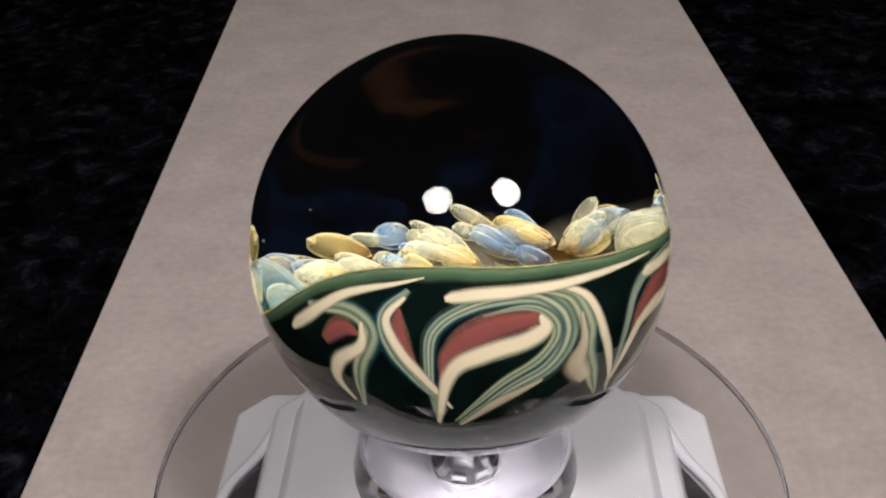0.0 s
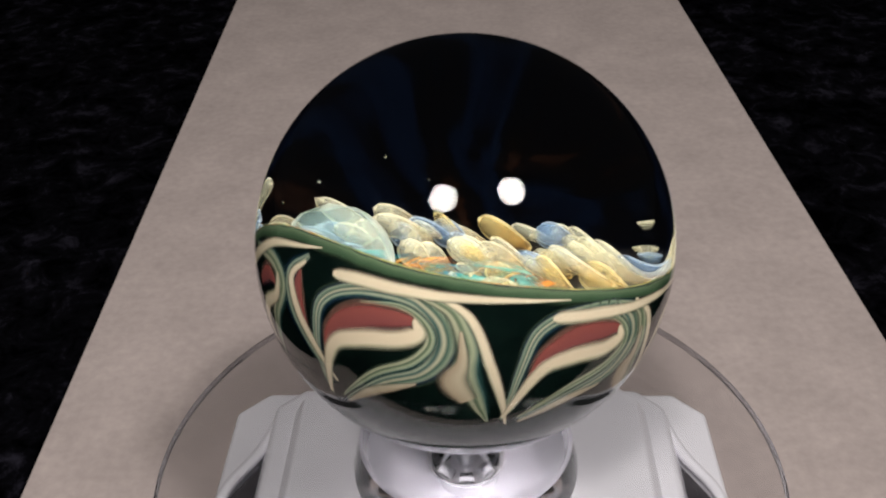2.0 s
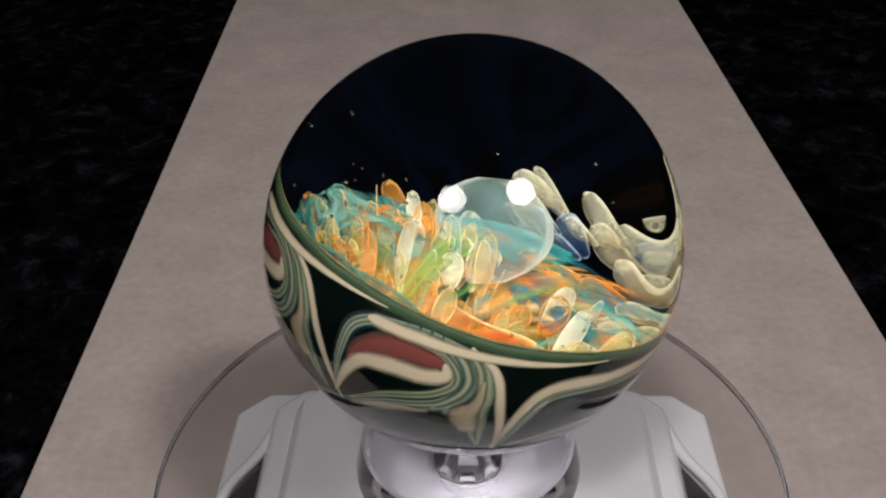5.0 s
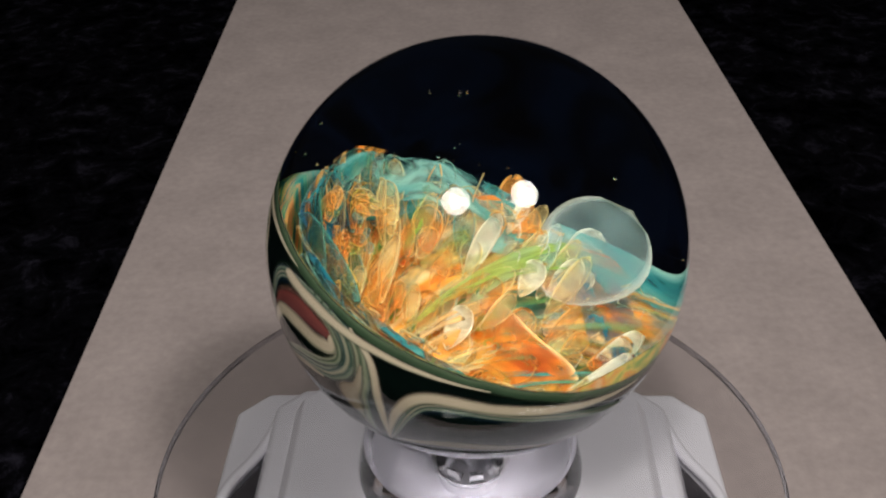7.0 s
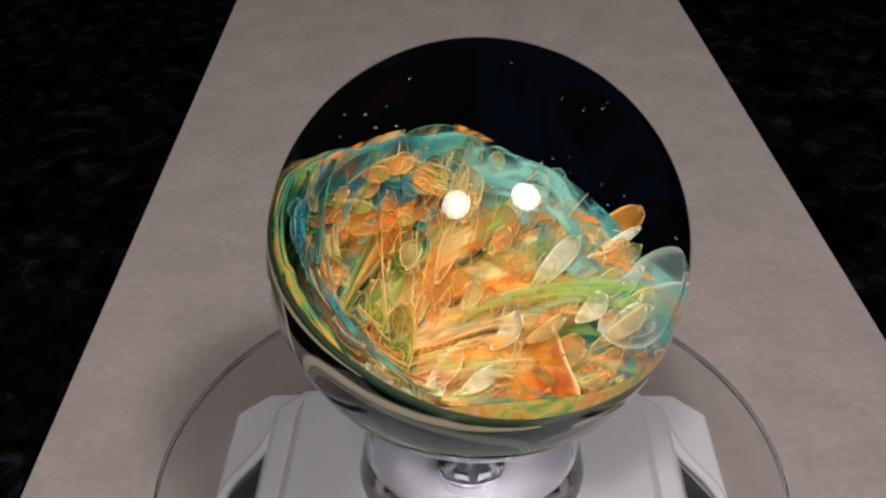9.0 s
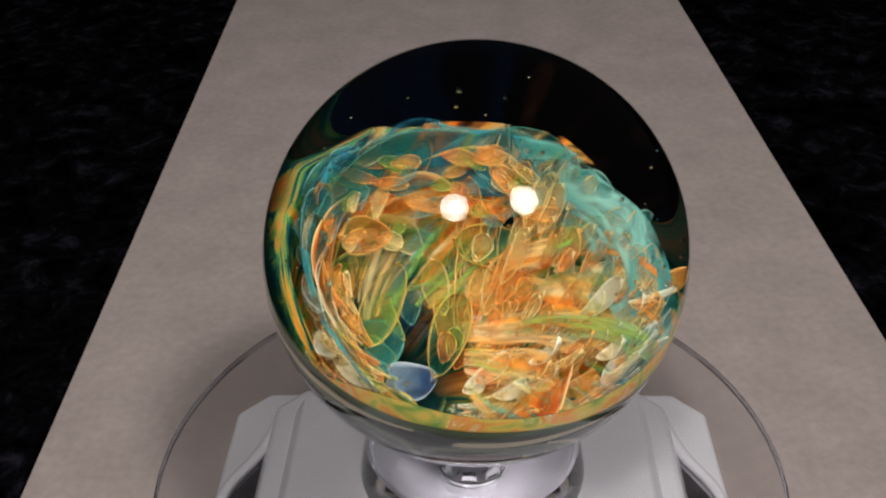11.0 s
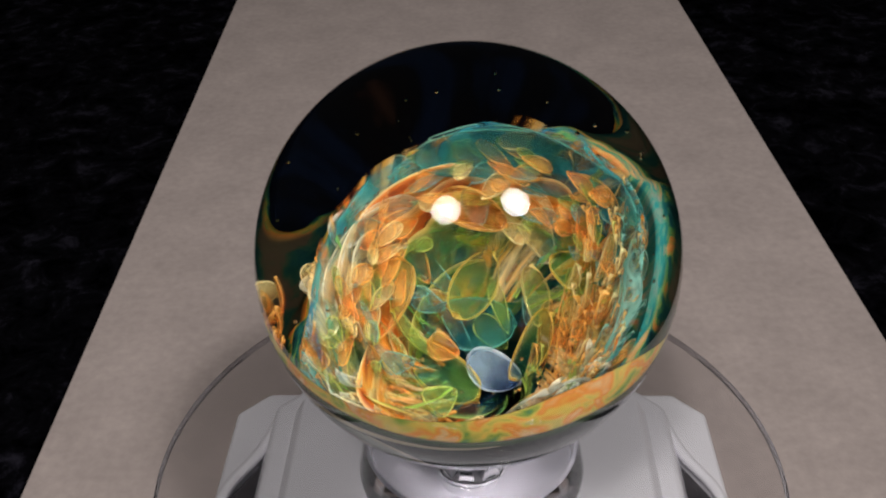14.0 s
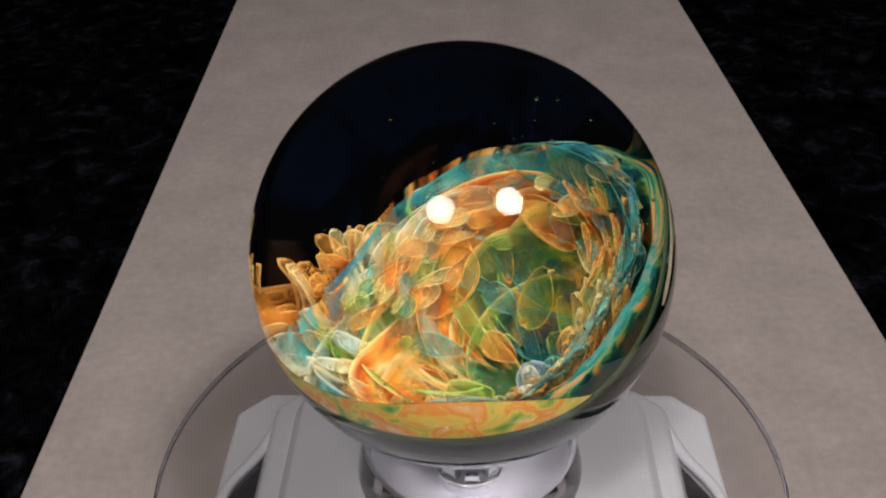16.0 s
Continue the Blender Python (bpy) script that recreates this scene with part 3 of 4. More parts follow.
def bed_glass():
    m = bpy.data.materials.new("swirled_bed_glass")
    m.use_nodes = True
    t = m.node_tree
    t.nodes.clear()
    out = node(m, "ShaderNodeOutputMaterial")
    a = node(m, "ShaderNodeAttribute")
    a.attribute_name = "flow"
    n = node(m, "ShaderNodeTexNoise", Scale=2.3, Detail=5.0, Roughness=0.62, Distortion=0.9)
    link(m, a, "Vector", n, "Vector")
    r = ramp(m, [(0.36, (0.003, 0.012, 0.018)), (0.43, (0.012, 0.10, 0.10)), (0.48, (0.08, 0.28, 0.06)), (0.52, (0.40, 0.40, 0.05)), (0.57, (0.85, 0.24, 0.02)), (0.68, (0.95, 0.50, 0.10)), (0.80, (0.90, 0.70, 0.35))])
    link(m, n, "Fac", r, "Fac")
    # sea-green towards the lip
    sep = node(m, "ShaderNodeAttribute")
    sep.attribute_name = "out"
    lip = ramp(m, [(0.56, (0, 0, 0)), (0.66, (0.85, 0.85, 0.85)), (0.745, (0.85, 0.85, 0.85)), (0.775, (0, 0, 0))])
    link(m, sep, "Fac", lip, "Fac")
    sea = node(m, "ShaderNodeMixRGB", Color2=(0.03, 0.26, 0.25, 1))
    dot = node(m, "ShaderNodeVectorMath")
    dot.operation = "DOT_PRODUCT"
    dot.inputs[1].default_value = (-0.08, -0.42, 0)
    link(m, a, "Vector", dot, 0)
    more = node(m, "ShaderNodeMath")
    more.operation, more.use_clamp = "ADD", True
    more.inputs[1].default_value = 0.45
    link(m, dot, "Value", more, 0)
    side = node(m, "ShaderNodeMath")
    side.operation = "MULTIPLY"
    side.use_clamp = True
    link(m, more, 0, side, 0)
    link(m, lip, "Color", side, 1)
    link(m, side, 0, sea, "Fac")
    link(m, r, "Color", sea, "Color1")
    # Dark of the deep eye and under the lip, put into the colour
    darken_mix = node(m, "ShaderNodeMixRGB", Color2=(0.004, 0.022, 0.020, 1))
    darken_fac = ramp(m, [(0.16, (1, 1, 1)), (0.34, (0, 0, 0)), (0.76, (0, 0, 0)), (0.785, (0.95, 0.95, 0.95)), (0.87, (0.95, 0.95, 0.95)), (0.92, (0, 0, 0))])
    link(m, sep, "Fac", darken_fac, "Fac")
    link(m, darken_fac, "Color", darken_mix, "Fac")
    link(m, sea, "Color", darken_mix, "Color1")
    r = darken_mix
    d, tr, half = node(m, "ShaderNodeBsdfDiffuse"), node(m, "ShaderNodeBsdfTranslucent"), node(m, "ShaderNodeMixShader", Fac=0.12)
    link(m, r, "Color", d, "Color")
    link(m, r, "Color", tr, "Color")
    link(m, d, 0, half, 1)
    link(m, tr, 0, half, 2)
    link(m, half, 0, out, "Surface")
    return m


BED = bed_glass()
bed()

PALETTE = [(45, "green teal amber green orange"), (75, "amber orange green orange"), (150, "amber orange amber green opal orange"), (185, "orange amber cream amber orange"),
           (240, "orange orange amber orange amber"), (285, "orange amber orange green orange"), (361, "orange teal green orange green")]


def petal_colour(az, r):
    lr = bowl_row(az)[3]
    if r > lr - 0.12 and rng.random() < 0.5:
        return rng.choice(("teal amber teal orange" if 180 < az % 360 < 350 else "cream amber opal cream").split())
    if r > lr - 0.22 and rng.random() < 0.5:
        return rng.choice(("orange amber teal orange" if 180 < az % 360 < 361 else "amber cream amber orange").split())
    return rng.choice(next(names for upto, names in PALETTE if az % 360 < upto).split())


UP = Vector((0, 0, 1))


def under_brim(root, way, length, slack):
    """Lowers a petal until neither its tip nor its middle stands over the brim."""
    y = way.normalized() * length
    over = max((root + y * f).z - min(brim_at(root + y * f) + slack, lip_at(root + y * f)) for f in (0.5, 1.0))
    return root - UP * over if over > 0 else root


for k in range(640):
    az = rng.uniform(0, 360)
    lr = bowl_row(az)[3]
    r = math.sqrt(rng.uniform(0.16 ** 2, lr ** 2))
    a = radians(az)
    radial, tangent = Vector((math.cos(a), math.sin(a), 0)), Vector((-math.sin(a), math.cos(a), 0))
    rise = (bowl(r + 0.04, az) - bowl(r - 0.04, az)) / 0.08
    slope, normal = (radial + UP * rise).normalized(), (UP - radial * rise).normalized()
    broad = -105 < (az + 180) % 360 - 180 < 60
    if broad and rng.random() < 0.90 or 65 < az < 140 and rng.random() < 0.4:
        continue
    way = slope + tangent * (rng.uniform(-0.3, 1.1) if broad else rng.uniform(-0.15, 0.45)) + normal * rng.uniform(0.0, 0.20)
    size = rng.uniform(0.6, 0.9) if broad else rng.uniform(0.45, 0.9)
    root = radial * r + UP * bowl(r, az) + normal * rng.uniform(-0.02, 0.06) - slope * 0.08
    root = under_brim(root, way, 0.2 * size, 0.02)
    put_petal(MESHES[petal_colour(az, r), rng.randrange(4)], root, way, normal + tangent * rng.uniform(-0.4, 0.4), size)

# small scraps of petal swept round the upper wall on the broad side
for k in range(110):
    az = rng.uniform(-125, 60)
    lr = bowl_row(az)[3]
    r = rng.uniform(0.40, lr - 0.02)
    a = radians(az)
    radial, tangent = Vector((math.cos(a), math.sin(a), 0)), Vector((-math.sin(a), math.cos(a), 0))
    way = tangent * rng.choice((-1, -1, 1)) + (radial + UP) * rng.uniform(-0.5, 0.5)
    normal = UP - radial
    size = rng.uniform(0.3, 0.6)
    root = radial * r + UP * bowl(r, az) + normal * rng.uniform(0.03, 0.10)
    root = under_brim(root, way, 0.2 * size, 0.0)
    put_petal(MESHES[rng.choice("orange amber orange orange teal green".split()), rng.randrange(4)], root, way, normal + tangent * rng.uniform(-0.6, 0.6), size)

# petals that lie flat round the lip, swept along it
for k in range(40):
    az = rng.uniform(0, 360)
    r = bowl_row(az)[3] - rng.uniform(0.0, 0.10)
    a = radians(az)
    radial, tangent = Vector((math.cos(a), math.sin(a), 0)), Vector((-math.sin(a), math.cos(a), 0))
    way = tangent * rng.choice((-1, 1, 1)) + radial * rng.uniform(-0.6, 0.1) + UP * rng.uniform(0.0, 0.15)
    colour = rng.choice(("teal teal amber teal orange" if 180 < az < 350 else "amber cream opal orange cream").split())
    size = rng.uniform(0.6, 0.95)
    root = under_brim(radial * r + UP * (bowl(r, az) - 0.02), way, 0.2 * size, 0.0)
    put_petal(MESHES[colour, rng.randrange(4)], root, way, UP + radial * rng.uniform(-0.9, 0.1), size)

# golden petals in clumps on the outer side of the bowl
for k in range(170):
    t, az = rng.uniform(0.1, 0.9), rng.triangular(18, 100, 45)
    a = radians(az)
    radial, tangent = Vector((math.cos(a), math.sin(a), 0)), Vector((-math.sin(a), math.cos(a), 0))
    r, z = skirt(t, az)
    way = UP * rng.uniform(0.3, 1.0) + tangent * rng.uniform(-0.7, 0.7) + radial * rng.uniform(0.0, 0.4)
    size = rng.uniform(0.35, 0.7)
    root = under_brim(radial * (r + 0.01) + UP * z, way, 0.2 * size, 0.02)
    if (root + way.normalized() * 0.2 * size).length < 0.88:
        put_petal(MESHES[rng.choice("orange amber orange orange amber orange".split()), rng.randrange(4)], root, way, radial + UP * 0.3, size)

# large veils: root, tip, colour, width in metres
VEILS = [
    ((-0.45, 0.22, -0.31), (-0.62, 0.28, -0.05), "opal", 0.0098), ((-0.27, -0.33, -0.48), (0.0, -0.30, -0.36), "green", 0.0036),
    ((-0.14, -0.10, -0.63), (-0.12, -0.27, -0.44), "orange", 0.0030), ((0.0, -0.05, -0.67), (-0.06, -0.21, -0.50), "green", 0.0032),
    ((0.0, -0.19, -0.57), (0.06, -0.27, -0.41), "amber", 0.0024), ((0.01, -0.05, -0.70), (0.15, 0.0, -0.65), "blue", 0.0034),
    ((0.16, -0.23, -0.38), (0.22, -0.08, -0.57), "green", 0.0038), ((0.31, 0.0, -0.60), (0.11, -0.17, -0.66), "teal", 0.0044),
    ((0.34, 0.17, -0.48), (0.36, -0.03, -0.33), "orange", 0.0044), ((0.31, 0.10, -0.57), (0.07, 0.06, -0.69), "green", 0.0040),
    ((-0.14, -0.53, -0.22), (0.36, -0.42, -0.19), "teal", 0.0060), ((0.08, -0.56, -0.19), (0.46, -0.26, -0.17), "teal", 0.0050),
    ((-0.03, -0.52, -0.20), (-0.32, -0.47, -0.12), "teal", 0.0040), ((0.19, -0.31, -0.37), (0.37, -0.23, -0.26), "orange", 0.0034),
    ((-0.30, -0.35, -0.37), (-0.30, -0.43, -0.19), "orange", 0.0038),
        ((0.02, 0.28, -0.60), (-0.08, 0.47, -0.43), "amber", 0.0050),
    ((0.16, 0.22, -0.60), (0.20, 0.42, -0.42), "orange", 0.0050), ((-0.18, 0.28, -0.56), (-0.34, 0.42, -0.36), "green", 0.0050),
    ((0.26, 0.14, -0.58), (0.42, 0.24, -0.36), "amber", 0.0048), ((-0.10, 0.46, -0.43), (-0.24, 0.60, -0.24), "cream", 0.0056),
    ((0.14, 0.42, -0.44), (0.06, 0.64, -0.27), "amber", 0.0056), ((-0.30, -0.04, -0.52), (-0.46, -0.10, -0.26), "orange", 0.0034),
    ]
TINT = {"opal": "milky blue", "teal": "sea-green", "green": "leaf-green", "blue": "pale blue", "orange": "orange", "cream": "cream", "amber": "amber"}
for root, tip, colour, width in VEILS:
    p, w = Vector(root), Vector(tip) - Vector(root)
    me = petal_mesh("veil", w.length * BALL_R, width, 0.0003, 0.0010, 0.25)
    me.materials.append(VEIL_GLASS[colour])
    mid = p + w * 0.5
    put_petal(me, p, w, -mid, 1.0, "veil", "large " + TINT[colour] + " glass petal")


def wisp_glass(name, stops, lo, hi):
    """Drawn-out smoke of coloured glass: clear between the streaks."""
    m = bpy.data.materials.new(name)
    m.use_nodes = True
    m.node_tree.nodes.clear()
    out = node(m, "ShaderNodeOutputMaterial")
    a = node(m, "ShaderNodeAttribute")
    a.attribute_name = "flow"
    n = node(m, "ShaderNodeTexNoise", Scale=2.0, Detail=4.0, Roughness=0.55, Distortion=1.6)
    n2 = node(m, "ShaderNodeTexNoise", Scale=1.4, Detail=3.0, Distortion=0.8)
    link(m, a, "Vector", n, "Vector")
    link(m, a, "Vector", n2, "Vector")
    r, cover = ramp(m, stops), ramp(m, [(lo, (0, 0, 0)), (hi, (0.85, 0.85, 0.85))])
    link(m, n2, "Fac", r, "Fac")
    link(m, n, "Fac", cover, "Fac")
    d, tr, half = node(m, "ShaderNodeBsdfDiffuse"), node(m, "ShaderNodeBsdfTranslucent"), node(m, "ShaderNodeMixShader", Fac=0.2)
    link(m, r, "Color", d, "Color")
    link(m, r, "Color", tr, "Color")
    link(m, d, 0, half, 1)
    link(m, tr, 0, half, 2)
    clear, full = node(m, "ShaderNodeBsdfTransparent"), node(m, "ShaderNodeMixShader")
    link(m, cover, "Color", full, "Fac")
    link(m, clear, 0, full, 1)
    link(m, half, 0, full, 2)
    link(m, full, 0, out, "Surface")
    return m


def wisp(mat, lift, r0, r1, turn, seed, label, round_it=2.0, across=1.6):
    """A folded sheet of smoke over the bowl's wall."""
    bm = bmesh.new()
    lay = bm.verts.layers.float_vector.new("flow")
    steps, rings = 120, 26
    grid = []
    for j in range(rings):
        row = []
        for i in range(steps):
            a = 2 * math.pi * i / steps
            az = math.degrees(a)
            r = (r0 + (r1 - r0) * j / (rings - 1)) * bowl_row(az)[3] / 0.58
            fold = noise.noise((2.6 * math.cos(a + r + seed), 2.6 * math.sin(a + r + seed), r * 3 + seed))
            z = min(bowl(r, az) + lift * (1.0 - r) + 0.05 * fold, brim(r, az))
            rr = r * (1 + 0.06 * fold) - lift * 0.35
            v = bm.verts.new(settle(Vector((rr * math.cos(a), rr * math.sin(a), z))))
            v[lay] = (round_it * math.cos(a + turn * r) + seed, round_it * math.sin(a + turn * r), across * r)
            row.append(v)
        grid.append(row)
    for p, q in zip(grid, grid[1:]):
        for i in range(steps):
            k = (i + 1) % steps
            bm.faces.new((p[i], p[k], q[k], q[i]))
    return part("wisp", bm, mat, marble, label)


wisp(wisp_glass("fire_wisp_glass", [(0.35, (0.92, 0.20, 0.02)), (0.5, (0.95, 0.46, 0.08)), (0.62, (0.95, 0.80, 0.42)), (0.75, (0.92, 0.30, 0.10))], 0.46, 0.66), 0.05, 0.18, 0.58, 2.4, 3.0, "orange and yellow glass smoke")
wisp(wisp_glass("leaf_wisp_glass", [(0.35, (0.04, 0.36, 0.30)), (0.5, (0.25, 0.55, 0.10)), (0.62, (0.34, 0.48, 0.10)), (0.75, (0.30, 0.52, 0.42))], 0.53, 0.72), 0.09, 0.18, 0.57, 1.6, 11.0, "green and sea-green glass smoke")
wisp(wisp_glass("pale_wisp_glass", [(0.35, (0.95, 0.45, 0.15)), (0.5, (0.92, 0.80, 0.50)), (0.65, (0.60, 0.75, 0.70))], 0.62, 0.84), 0.14, 0.22, 0.56, 3.2, 23.0, "cream glass smoke")
wisp(wisp_glass("sea_wisp_glass", [(0.35, (0.02, 0.16, 0.24)), (0.5, (0.05, 0.34, 0.32)), (0.65, (0.30, 0.60, 0.50))], 0.40, 0.60), 0.07, 0.46, 0.60, 0.8, 31.0, "sea-green glass lip", 1.1, 7.0)


def fold_glass(name, stops, edge, cover, streak=0.5):
    """A broad fold of glass: smooth colour along it, a fine bright line on its outer edge, clear at its ends."""
    m = bpy.data.materials.new(name)
    m.use_nodes = True
    m.node_tree.nodes.clear()
    out = node(m, "ShaderNodeOutputMaterial")
    a, line, fade = node(m, "ShaderNodeAttribute"), node(m, "ShaderNodeAttribute"), node(m, "ShaderNodeAttribute")
    a.attribute_name, line.attribute_name, fade.attribute_name = "flow", "edge", "fade"
    n = node(m, "ShaderNodeTexNoise", Scale=1.5, Detail=3.0, Roughness=0.5, Distortion=0.7)
    n2 = node(m, "ShaderNodeTexNoise", Scale=2.6, Detail=4.0, Roughness=0.55, Distortion=0.9)
    link(m, a, "Vector", n, "Vector")
    link(m, a, "Vector", n2, "Vector")
    r = ramp(m, stops)
    link(m, n, "Fac", r, "Fac")
    mix = node(m, "ShaderNodeMixRGB", Color2=(*edge, 1))
    link(m, line, "Fac", mix, "Fac")
    link(m, r, "Color", mix, "Color1")
    d, tr, half = node(m, "ShaderNodeBsdfDiffuse"), node(m, "ShaderNodeBsdfTranslucent"), node(m, "ShaderNodeMixShader", Fac=0.2)
    link(m, mix, "Color", d, "Color")
    link(m, mix, "Color", tr, "Color")
    link(m, d, 0, half, 1)
    link(m, tr, 0, half, 2)
    body = ramp(m, [(0.5 - 0.22 * streak, (cover * (1 - streak),) * 3), (0.5 + 0.22 * streak, (cover,) * 3)])
    link(m, n2, "Fac", body, "Fac")
    add = node(m, "ShaderNodeMath")
    add.operation, add.use_clamp = "MULTIPLY_ADD", True
    add.inputs[1].default_value = 0.45
    link(m, line, "Fac", add, 0)
    link(m, body, "Color", add, 2)
    mul = node(m, "ShaderNodeMath")
    mul.operation = "MULTIPLY"
    link(m, add, 0, mul, 0)
    link(m, fade, "Fac", mul, 1)
    clear, full = node(m, "ShaderNodeBsdfTransparent"), node(m, "ShaderNodeMixShader")
    link(m, mul, 0, full, "Fac")
    link(m, clear, 0, full, 1)
    link(m, half, 0, full, 2)
    link(m, full, 0, out, "Surface")
    return m


FOLD_GLASS = {
    "green": fold_glass("green_fold_glass", [(0.36, (0.02, 0.16, 0.10)), (0.48, (0.10, 0.34, 0.06)), (0.58, (0.42, 0.50, 0.06)), (0.70, (0.90, 0.50, 0.08))], (0.95, 0.80, 0.25), 0.62),
    "fire": fold_glass("fire_fold_glass", [(0.36, (0.55, 0.10, 0.02)), (0.45, (0.92, 0.24, 0.03)), (0.56, (0.95, 0.44, 0.07)), (0.68, (0.95, 0.78, 0.32))], (1.0, 0.75, 0.35), 0.78),
    "sea": fold_glass("sea_fold_glass", [(0.36, (0.006, 0.05, 0.10)), (0.48, (0.015, 0.17, 0.17)), (0.58, (0.06, 0.30, 0.22)), (0.70, (0.40, 0.55, 0.40))], (0.40, 0.66, 0.50), 0.60),
    "milk": fold_glass("milk_fold_glass", [(0.36, (0.25, 0.50, 0.36)), (0.48, (0.82, 0.74, 0.46)), (0.58, (0.92, 0.62, 0.26)), (0.70, (0.90, 0.86, 0.66))], (0.95, 0.90, 0.66), 0.68, 0.8),
    "night": fold_glass("night_fold_glass", [(0.36, (0.003, 0.010, 0.012)), (0.50, (0.008, 0.05, 0.06)), (0.62, (0.02, 0.09, 0.20)), (0.72, (0.05, 0.22, 0.10))], (0.30, 0.50, 0.16), 0.75, 0.4),
    "flame": fold_glass("flame_fold_glass", [(0.34, (0.20, 0.30, 0.45)), (0.44, (0.92, 0.80, 0.46)), (0.54, (0.95, 0.92, 0.72)), (0.64, (0.95, 0.52, 0.14))], (0.98, 0.92, 0.70), 0.62, 1.0),
}
FOLD_TINT = {"green": "green and yellow", "fire": "orange and yellow", "sea": "sea-green", "milk": "milky cream and green", "night": "dark blue-green", "flame": "cream and gold"}


def fold(colour, az0, az1, r0, r1, sweep, lift, seed):
    """A fold that lies round the bowl: from one azimuth to another, between two distances, drawn outwards by sweep."""
    bm = bmesh.new()
    lay, edge, fade = bm.verts.layers.float_vector.new("flow"), bm.verts.layers.float.new("edge"), bm.verts.layers.float.new("fade")
    nu, nv = 44, 15
    grid = []
    for i in range(nu + 1):
        u = i / nu
        row = []
        for j in range(nv + 1):
            v = j / nv
            wave = noise.noise((u * 2.4 + seed, seed * 1.7, 0.4))
            az = az0 + (az1 - az0) * u + 10 * (v - 0.5) * noise.noise((seed, u * 2, 3.3))
            wide = (r1 - r0) * (0.35 + 0.65 * math.sin(math.pi * min(1, 0.08 + 0.92 * u)) ** 0.6)
            r = r0 + sweep * u + 0.035 * wave + wide * v
            r = max(0.03, min(r, bowl_row(az)[3] + 0.01))
            curl = lift * (0.3 + 0.7 * v * v) + 0.03 * noise.noise((u * 3, v * 2, seed))
            a = radians(az)
            q = Vector((math.cos(a) * r, math.sin(a) * r, bowl(r, az)))
            q += (UP - Vector((math.cos(a), math.sin(a), 0))).normalized() * curl
            q.z = min(q.z, brim_at(q) - 0.005, lip_at(q))
            w = bm.verts.new(settle(q))
            w[lay] = (u * abs(az1 - az0) / 55 + seed, v * 1.5, seed * 0.7)
            w[edge] = max(0.0, (v - 0.86) / 0.14) ** 1.5
            w[fade] = min(1.0, u * 5, (1 - u) * 5) * min(1.0, v * 2.5)
            row.append(w)
        grid.append(row)
    for p, q in zip(grid, grid[1:]):
        for j in range(nv):
            bm.faces.new((p[j], p[j + 1], q[j + 1], q[j]))
    return part("fold", bm, FOLD_GLASS[colour], marble, "broad " + FOLD_TINT[colour] + " glass fold")


# colour, azimuths, inner and outer distance, sweep, lift: floor first, then up the wall
FOLDS = [
    ("night", 150, -40, 0.05, 0.20, 0.05, 0.03), ("night", -60, -170, 0.08, 0.24, 0.04, 0.03), ("green", 80, -60, 0.15, 0.28, 0.06, 0.06), ("fire", 60, -30, 0.18, 0.34, -0.04, 0.05),
    ("green", 40, -70, 0.20, 0.36, 0.08, 0.09), ("fire", 70, -20, 0.24, 0.38, 0.06, 0.08), ("night", -20, -100, 0.20, 0.36, 0.04, 0.04), ("green", -10, -90, 0.26, 0.42, 0.04, 0.10),
    ("fire", 20, -60, 0.32, 0.44, 0.05, 0.09), ("fire", -40, -110, 0.30, 0.46, 0.04, 0.07), ("milk", 50, -30, 0.36, 0.50, 0.02, 0.10), ("fire", 10, -70, 0.38, 0.52, 0.02, 0.09),
    ("fire", -30, -120, 0.40, 0.50, 0.03, 0.05), ("sea", -40, -150, 0.44, 0.58, 0.0, 0.04), ("sea", -10, -70, 0.46, 0.58, 0.0, 0.03), ("milk", 45, -30, 0.42, 0.52, 0.0, 0.09), ("milk", 20, -40, 0.46, 0.54, 0.02, 0.05),
    ("fire", 135, 60, 0.26, 0.42, 0.05, 0.07), ("fire", 165, 85, 0.30, 0.50, 0.04, 0.09), ("green", 100, 30, 0.28, 0.48, 0.0, 0.08), ("fire", 120, 45, 0.34, 0.56, -0.04, 0.10), ("milk", 130, 50, 0.44, 0.64, -0.04, 0.05),
    ("fire", 150, 105, 0.54, 0.70, 0.02, 0.03), ("fire", 150, 70, 0.52, 0.70, 0.0, 0.03), ("fire", 0, -90, 0.34, 0.48, 0.02, 0.12), ("milk", 60, -10, 0.32, 0.46, 0.04, 0.12),
]
for k, row in enumerate(FOLDS):
    fold(*row, 3.1 * k + 0.7)


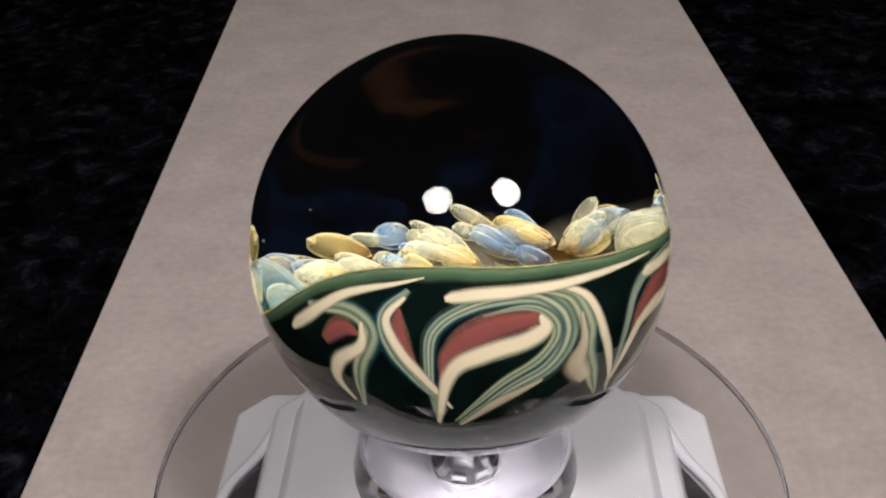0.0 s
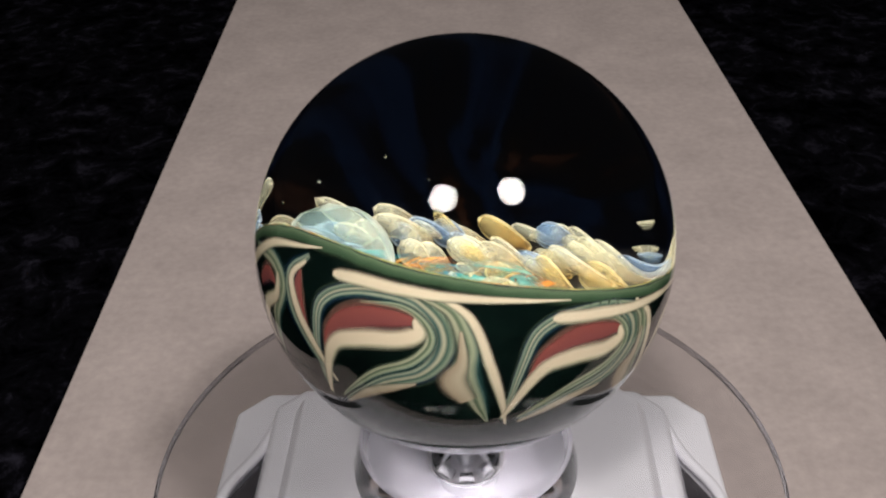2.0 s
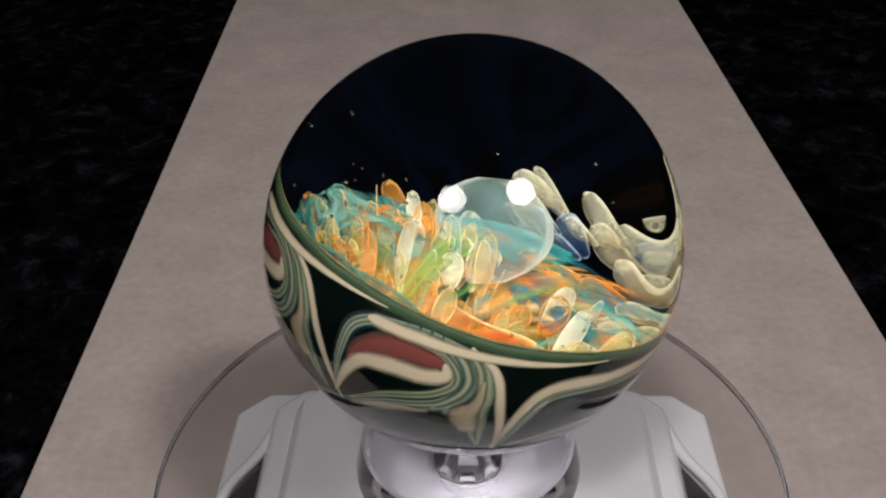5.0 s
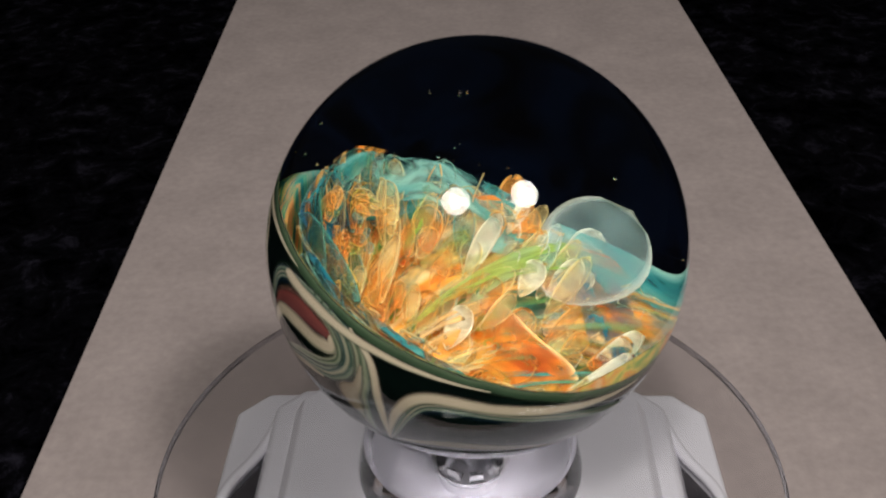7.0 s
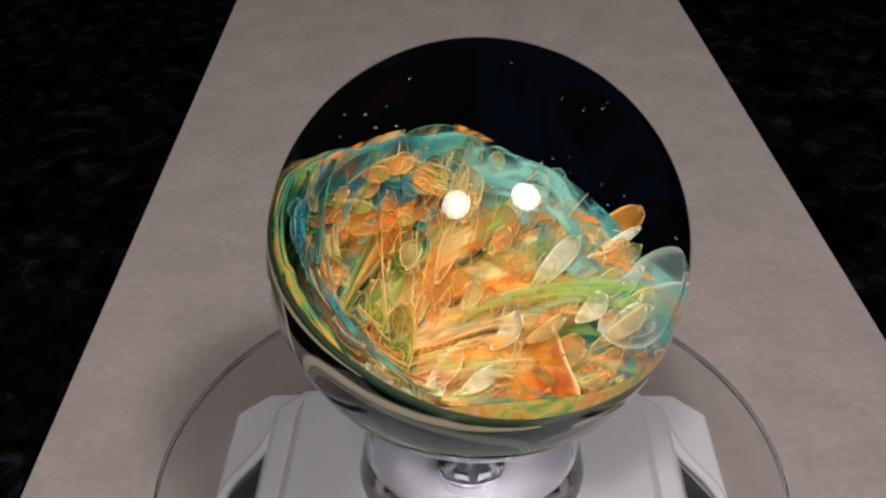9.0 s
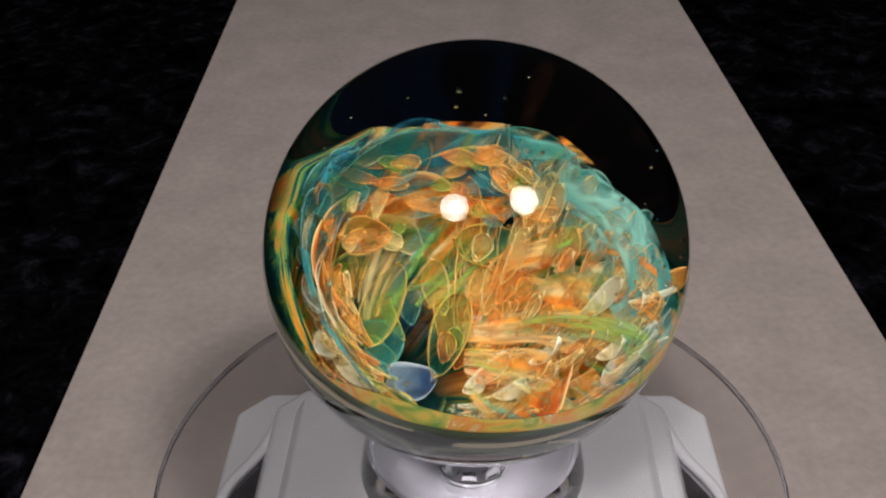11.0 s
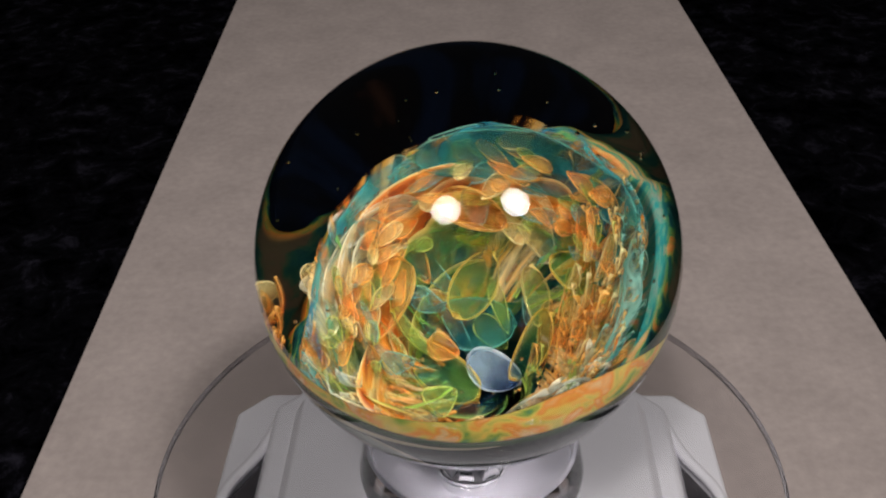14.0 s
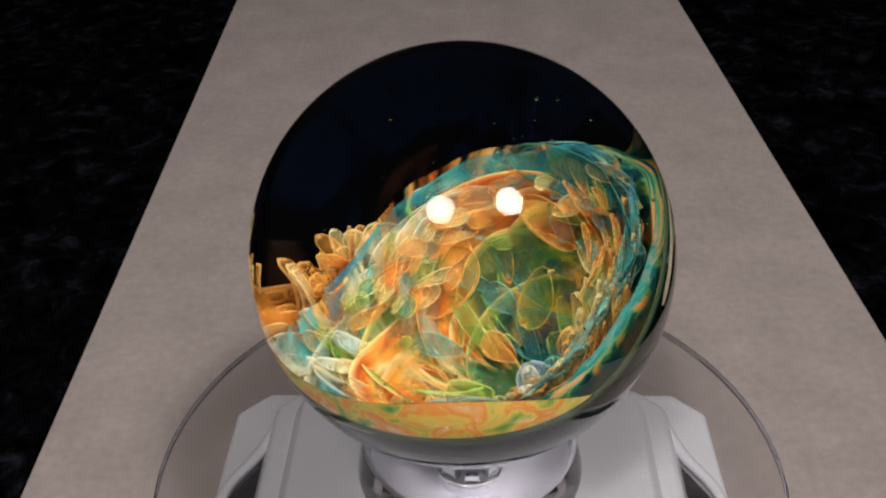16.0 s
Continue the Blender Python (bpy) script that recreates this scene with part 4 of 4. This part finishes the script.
def wall_flame(az0, az1, low, high, lean, r, seed, label):
    """Feathered glass lying against the clear wall, leaning along it."""
    bm = bmesh.new()
    lay, edge, fade = bm.verts.layers.float_vector.new("flow"), bm.verts.layers.float.new("edge"), bm.verts.layers.float.new("fade")
    nu, nv = 60, 14
    grid = []
    for i in range(nu + 1):
        u = i / nu
        top = high + 0.10 * noise.noise((u * 7 + seed, 1.3, seed))
        row = []
        for j in range(nv + 1):
            v = j / nv
            a = radians(az0 + (az1 - az0) * u + lean * v)
            z = low + (top - low) * v
            rr = (r + 0.015 * noise.noise((u * 8, v * 3, seed)))
            h = math.sqrt(max(0.1, rr * rr - z * z))
            q = Vector((h * math.cos(a), h * math.sin(a), z))
            q.z = min(q.z, brim_at(q) - 0.01)
            w = bm.verts.new(TILT @ (q * BALL_R))
            w[lay] = (u * abs(az1 - az0) / 11 + seed, v * 0.8, seed)
            w[fade] = min(1.0, u * 6, (1 - u) * 6, v * 4, (1 - v) * 2.0)
            row.append(w)
        grid.append(row)
    for p, q in zip(grid, grid[1:]):
        for j in range(nv):
            bm.faces.new((p[j], p[j + 1], q[j + 1], q[j]))
    return part("wall_flame", bm, FOLD_GLASS["flame"], marble, label)


wall_flame(24, 100, -0.46, -0.14, 22, 0.93, 5.0, "cream and gold feathered glass against the wall")

# small pale petals lying against the wall, leaning along it
for k in range(110):
    az = rng.uniform(38, 150)
    a = radians(az)
    radial, tangent = Vector((math.cos(a), math.sin(a), 0)), Vector((-math.sin(a), math.cos(a), 0))
    h = rng.uniform(0.76, 0.88)
    lean = rng.uniform(0.5, 1.3) if az > 75 else rng.uniform(-1.2, -0.2)
    way = UP * rng.uniform(0.25, 0.7) + tangent * lean - radial * 0.1
    size = rng.uniform(0.4, 0.8)
    y = way.normalized() * 0.2 * size
    root = radial * h - UP * rng.uniform(0.05, 0.26)
    root -= UP * max(0.0, max((root + y * f).z - min(brim_at(root + y * f) - 0.01, -0.10) for f in (0.4, 0.7, 1.0)))
    if (root + y).length < 0.93 and root.length < 0.93:
        put_petal(MESHES[rng.choice("pearl pearl amber pearl blue".split()), rng.randrange(3)], root, way, radial + UP * rng.uniform(-0.4, 0.4), size)


def strands():
    """Fine bright threads of glass that run down the bowl."""
    bm = bmesh.new()
    for k in range(60):
        a0, r0, r1 = radians(rng.uniform(120, 260)), rng.uniform(0.15, 0.34), rng.uniform(0.38, 0.56)
        sway, phase, thick = rng.uniform(-0.25, 0.45), rng.uniform(0, 6.28), rng.uniform(0.00003, 0.00007)
        ring = None
        for i in range(11):
            t = i / 10
            r = r0 + (r1 - r0) * t
            a = a0 + sway * t + 0.10 * math.sin(5 * t + phase)
            c = TILT @ (Vector((r * math.cos(a), r * math.sin(a), bowl(r, math.degrees(a)) + 0.03 + 0.03 * math.sin(4 * t + phase))) * BALL_R)
            ta = TILT @ Vector((-math.sin(a), math.cos(a), 0))
            up = TILT @ Vector((-math.cos(a), -math.sin(a), 0.8))
            now = [bm.verts.new(c + (ta * math.cos(q) + up * math.sin(q)) * thick) for q in (0, 2.09, 4.19)]
            if ring:
                for j in range(3):
                    bm.faces.new((ring[j], ring[(j + 1) % 3], now[(j + 1) % 3], now[j]))
            ring = now
    return tagged(part("strands", bm, grained(material("amber_thread_glass", rough=0.6, Specular_IOR_Level=0.0), 300, (0.85, 0.40, 0.08), (0.95, 0.80, 0.40), 2), marble), "fine amber glass threads", kind="stuff")


strands()

# ---- air bubbles in the glass ----
AIR = material("air_bubble", (1, 1, 1), 0.0, Transmission_Weight=1.0, IOR=0.667)
bm = bmesh.new()
bmesh.ops.create_icosphere(bm, subdivisions=2, radius=0.00022)
bubble_ob = part("bubble", bm, AIR, marble)
bubble_mesh = bubble_ob.data
for k in range(130):
    a, r = rng.uniform(0, 2 * math.pi), rng.uniform(0.15, 0.70)
    z = bowl(r, math.degrees(a)) + rng.choice((rng.uniform(0.02, 0.10), rng.uniform(0.05, 0.3)))
    p = Vector((r * math.cos(a), r * math.sin(a), z))
    if p.length > 0.9:
        continue
    ob = bubble_ob if k == 0 else new("bubble", bubble_mesh)
    ob.parent = marble
    ob.matrix_local = Matrix.Translation(TILT @ (p * BALL_R)) @ Matrix.Scale(rng.uniform(0.35, 1.0), 4)
    ob.visible_shadow = False


# ---- what moves ----
def motions():
    times = range(0, 17)
    turn = [(t, -TURN * t) for t in times]
    walk(platter, [(t, pose(0, 0, 0, 0, 0, a)) for t, a in turn])
    walk(ring_stand, [(t, pose(-0.0006 * math.cos(radians(a)), 0, DISC_Z, 0, 0, a)) for t, a in turn])
    walk(marble, [(t, pose(OFF_R * math.cos(radians(OFF_A + a)), OFF_R * math.sin(radians(OFF_A + a)), BALL_Z, 0, 0, a)) for t, a in turn])


motions()
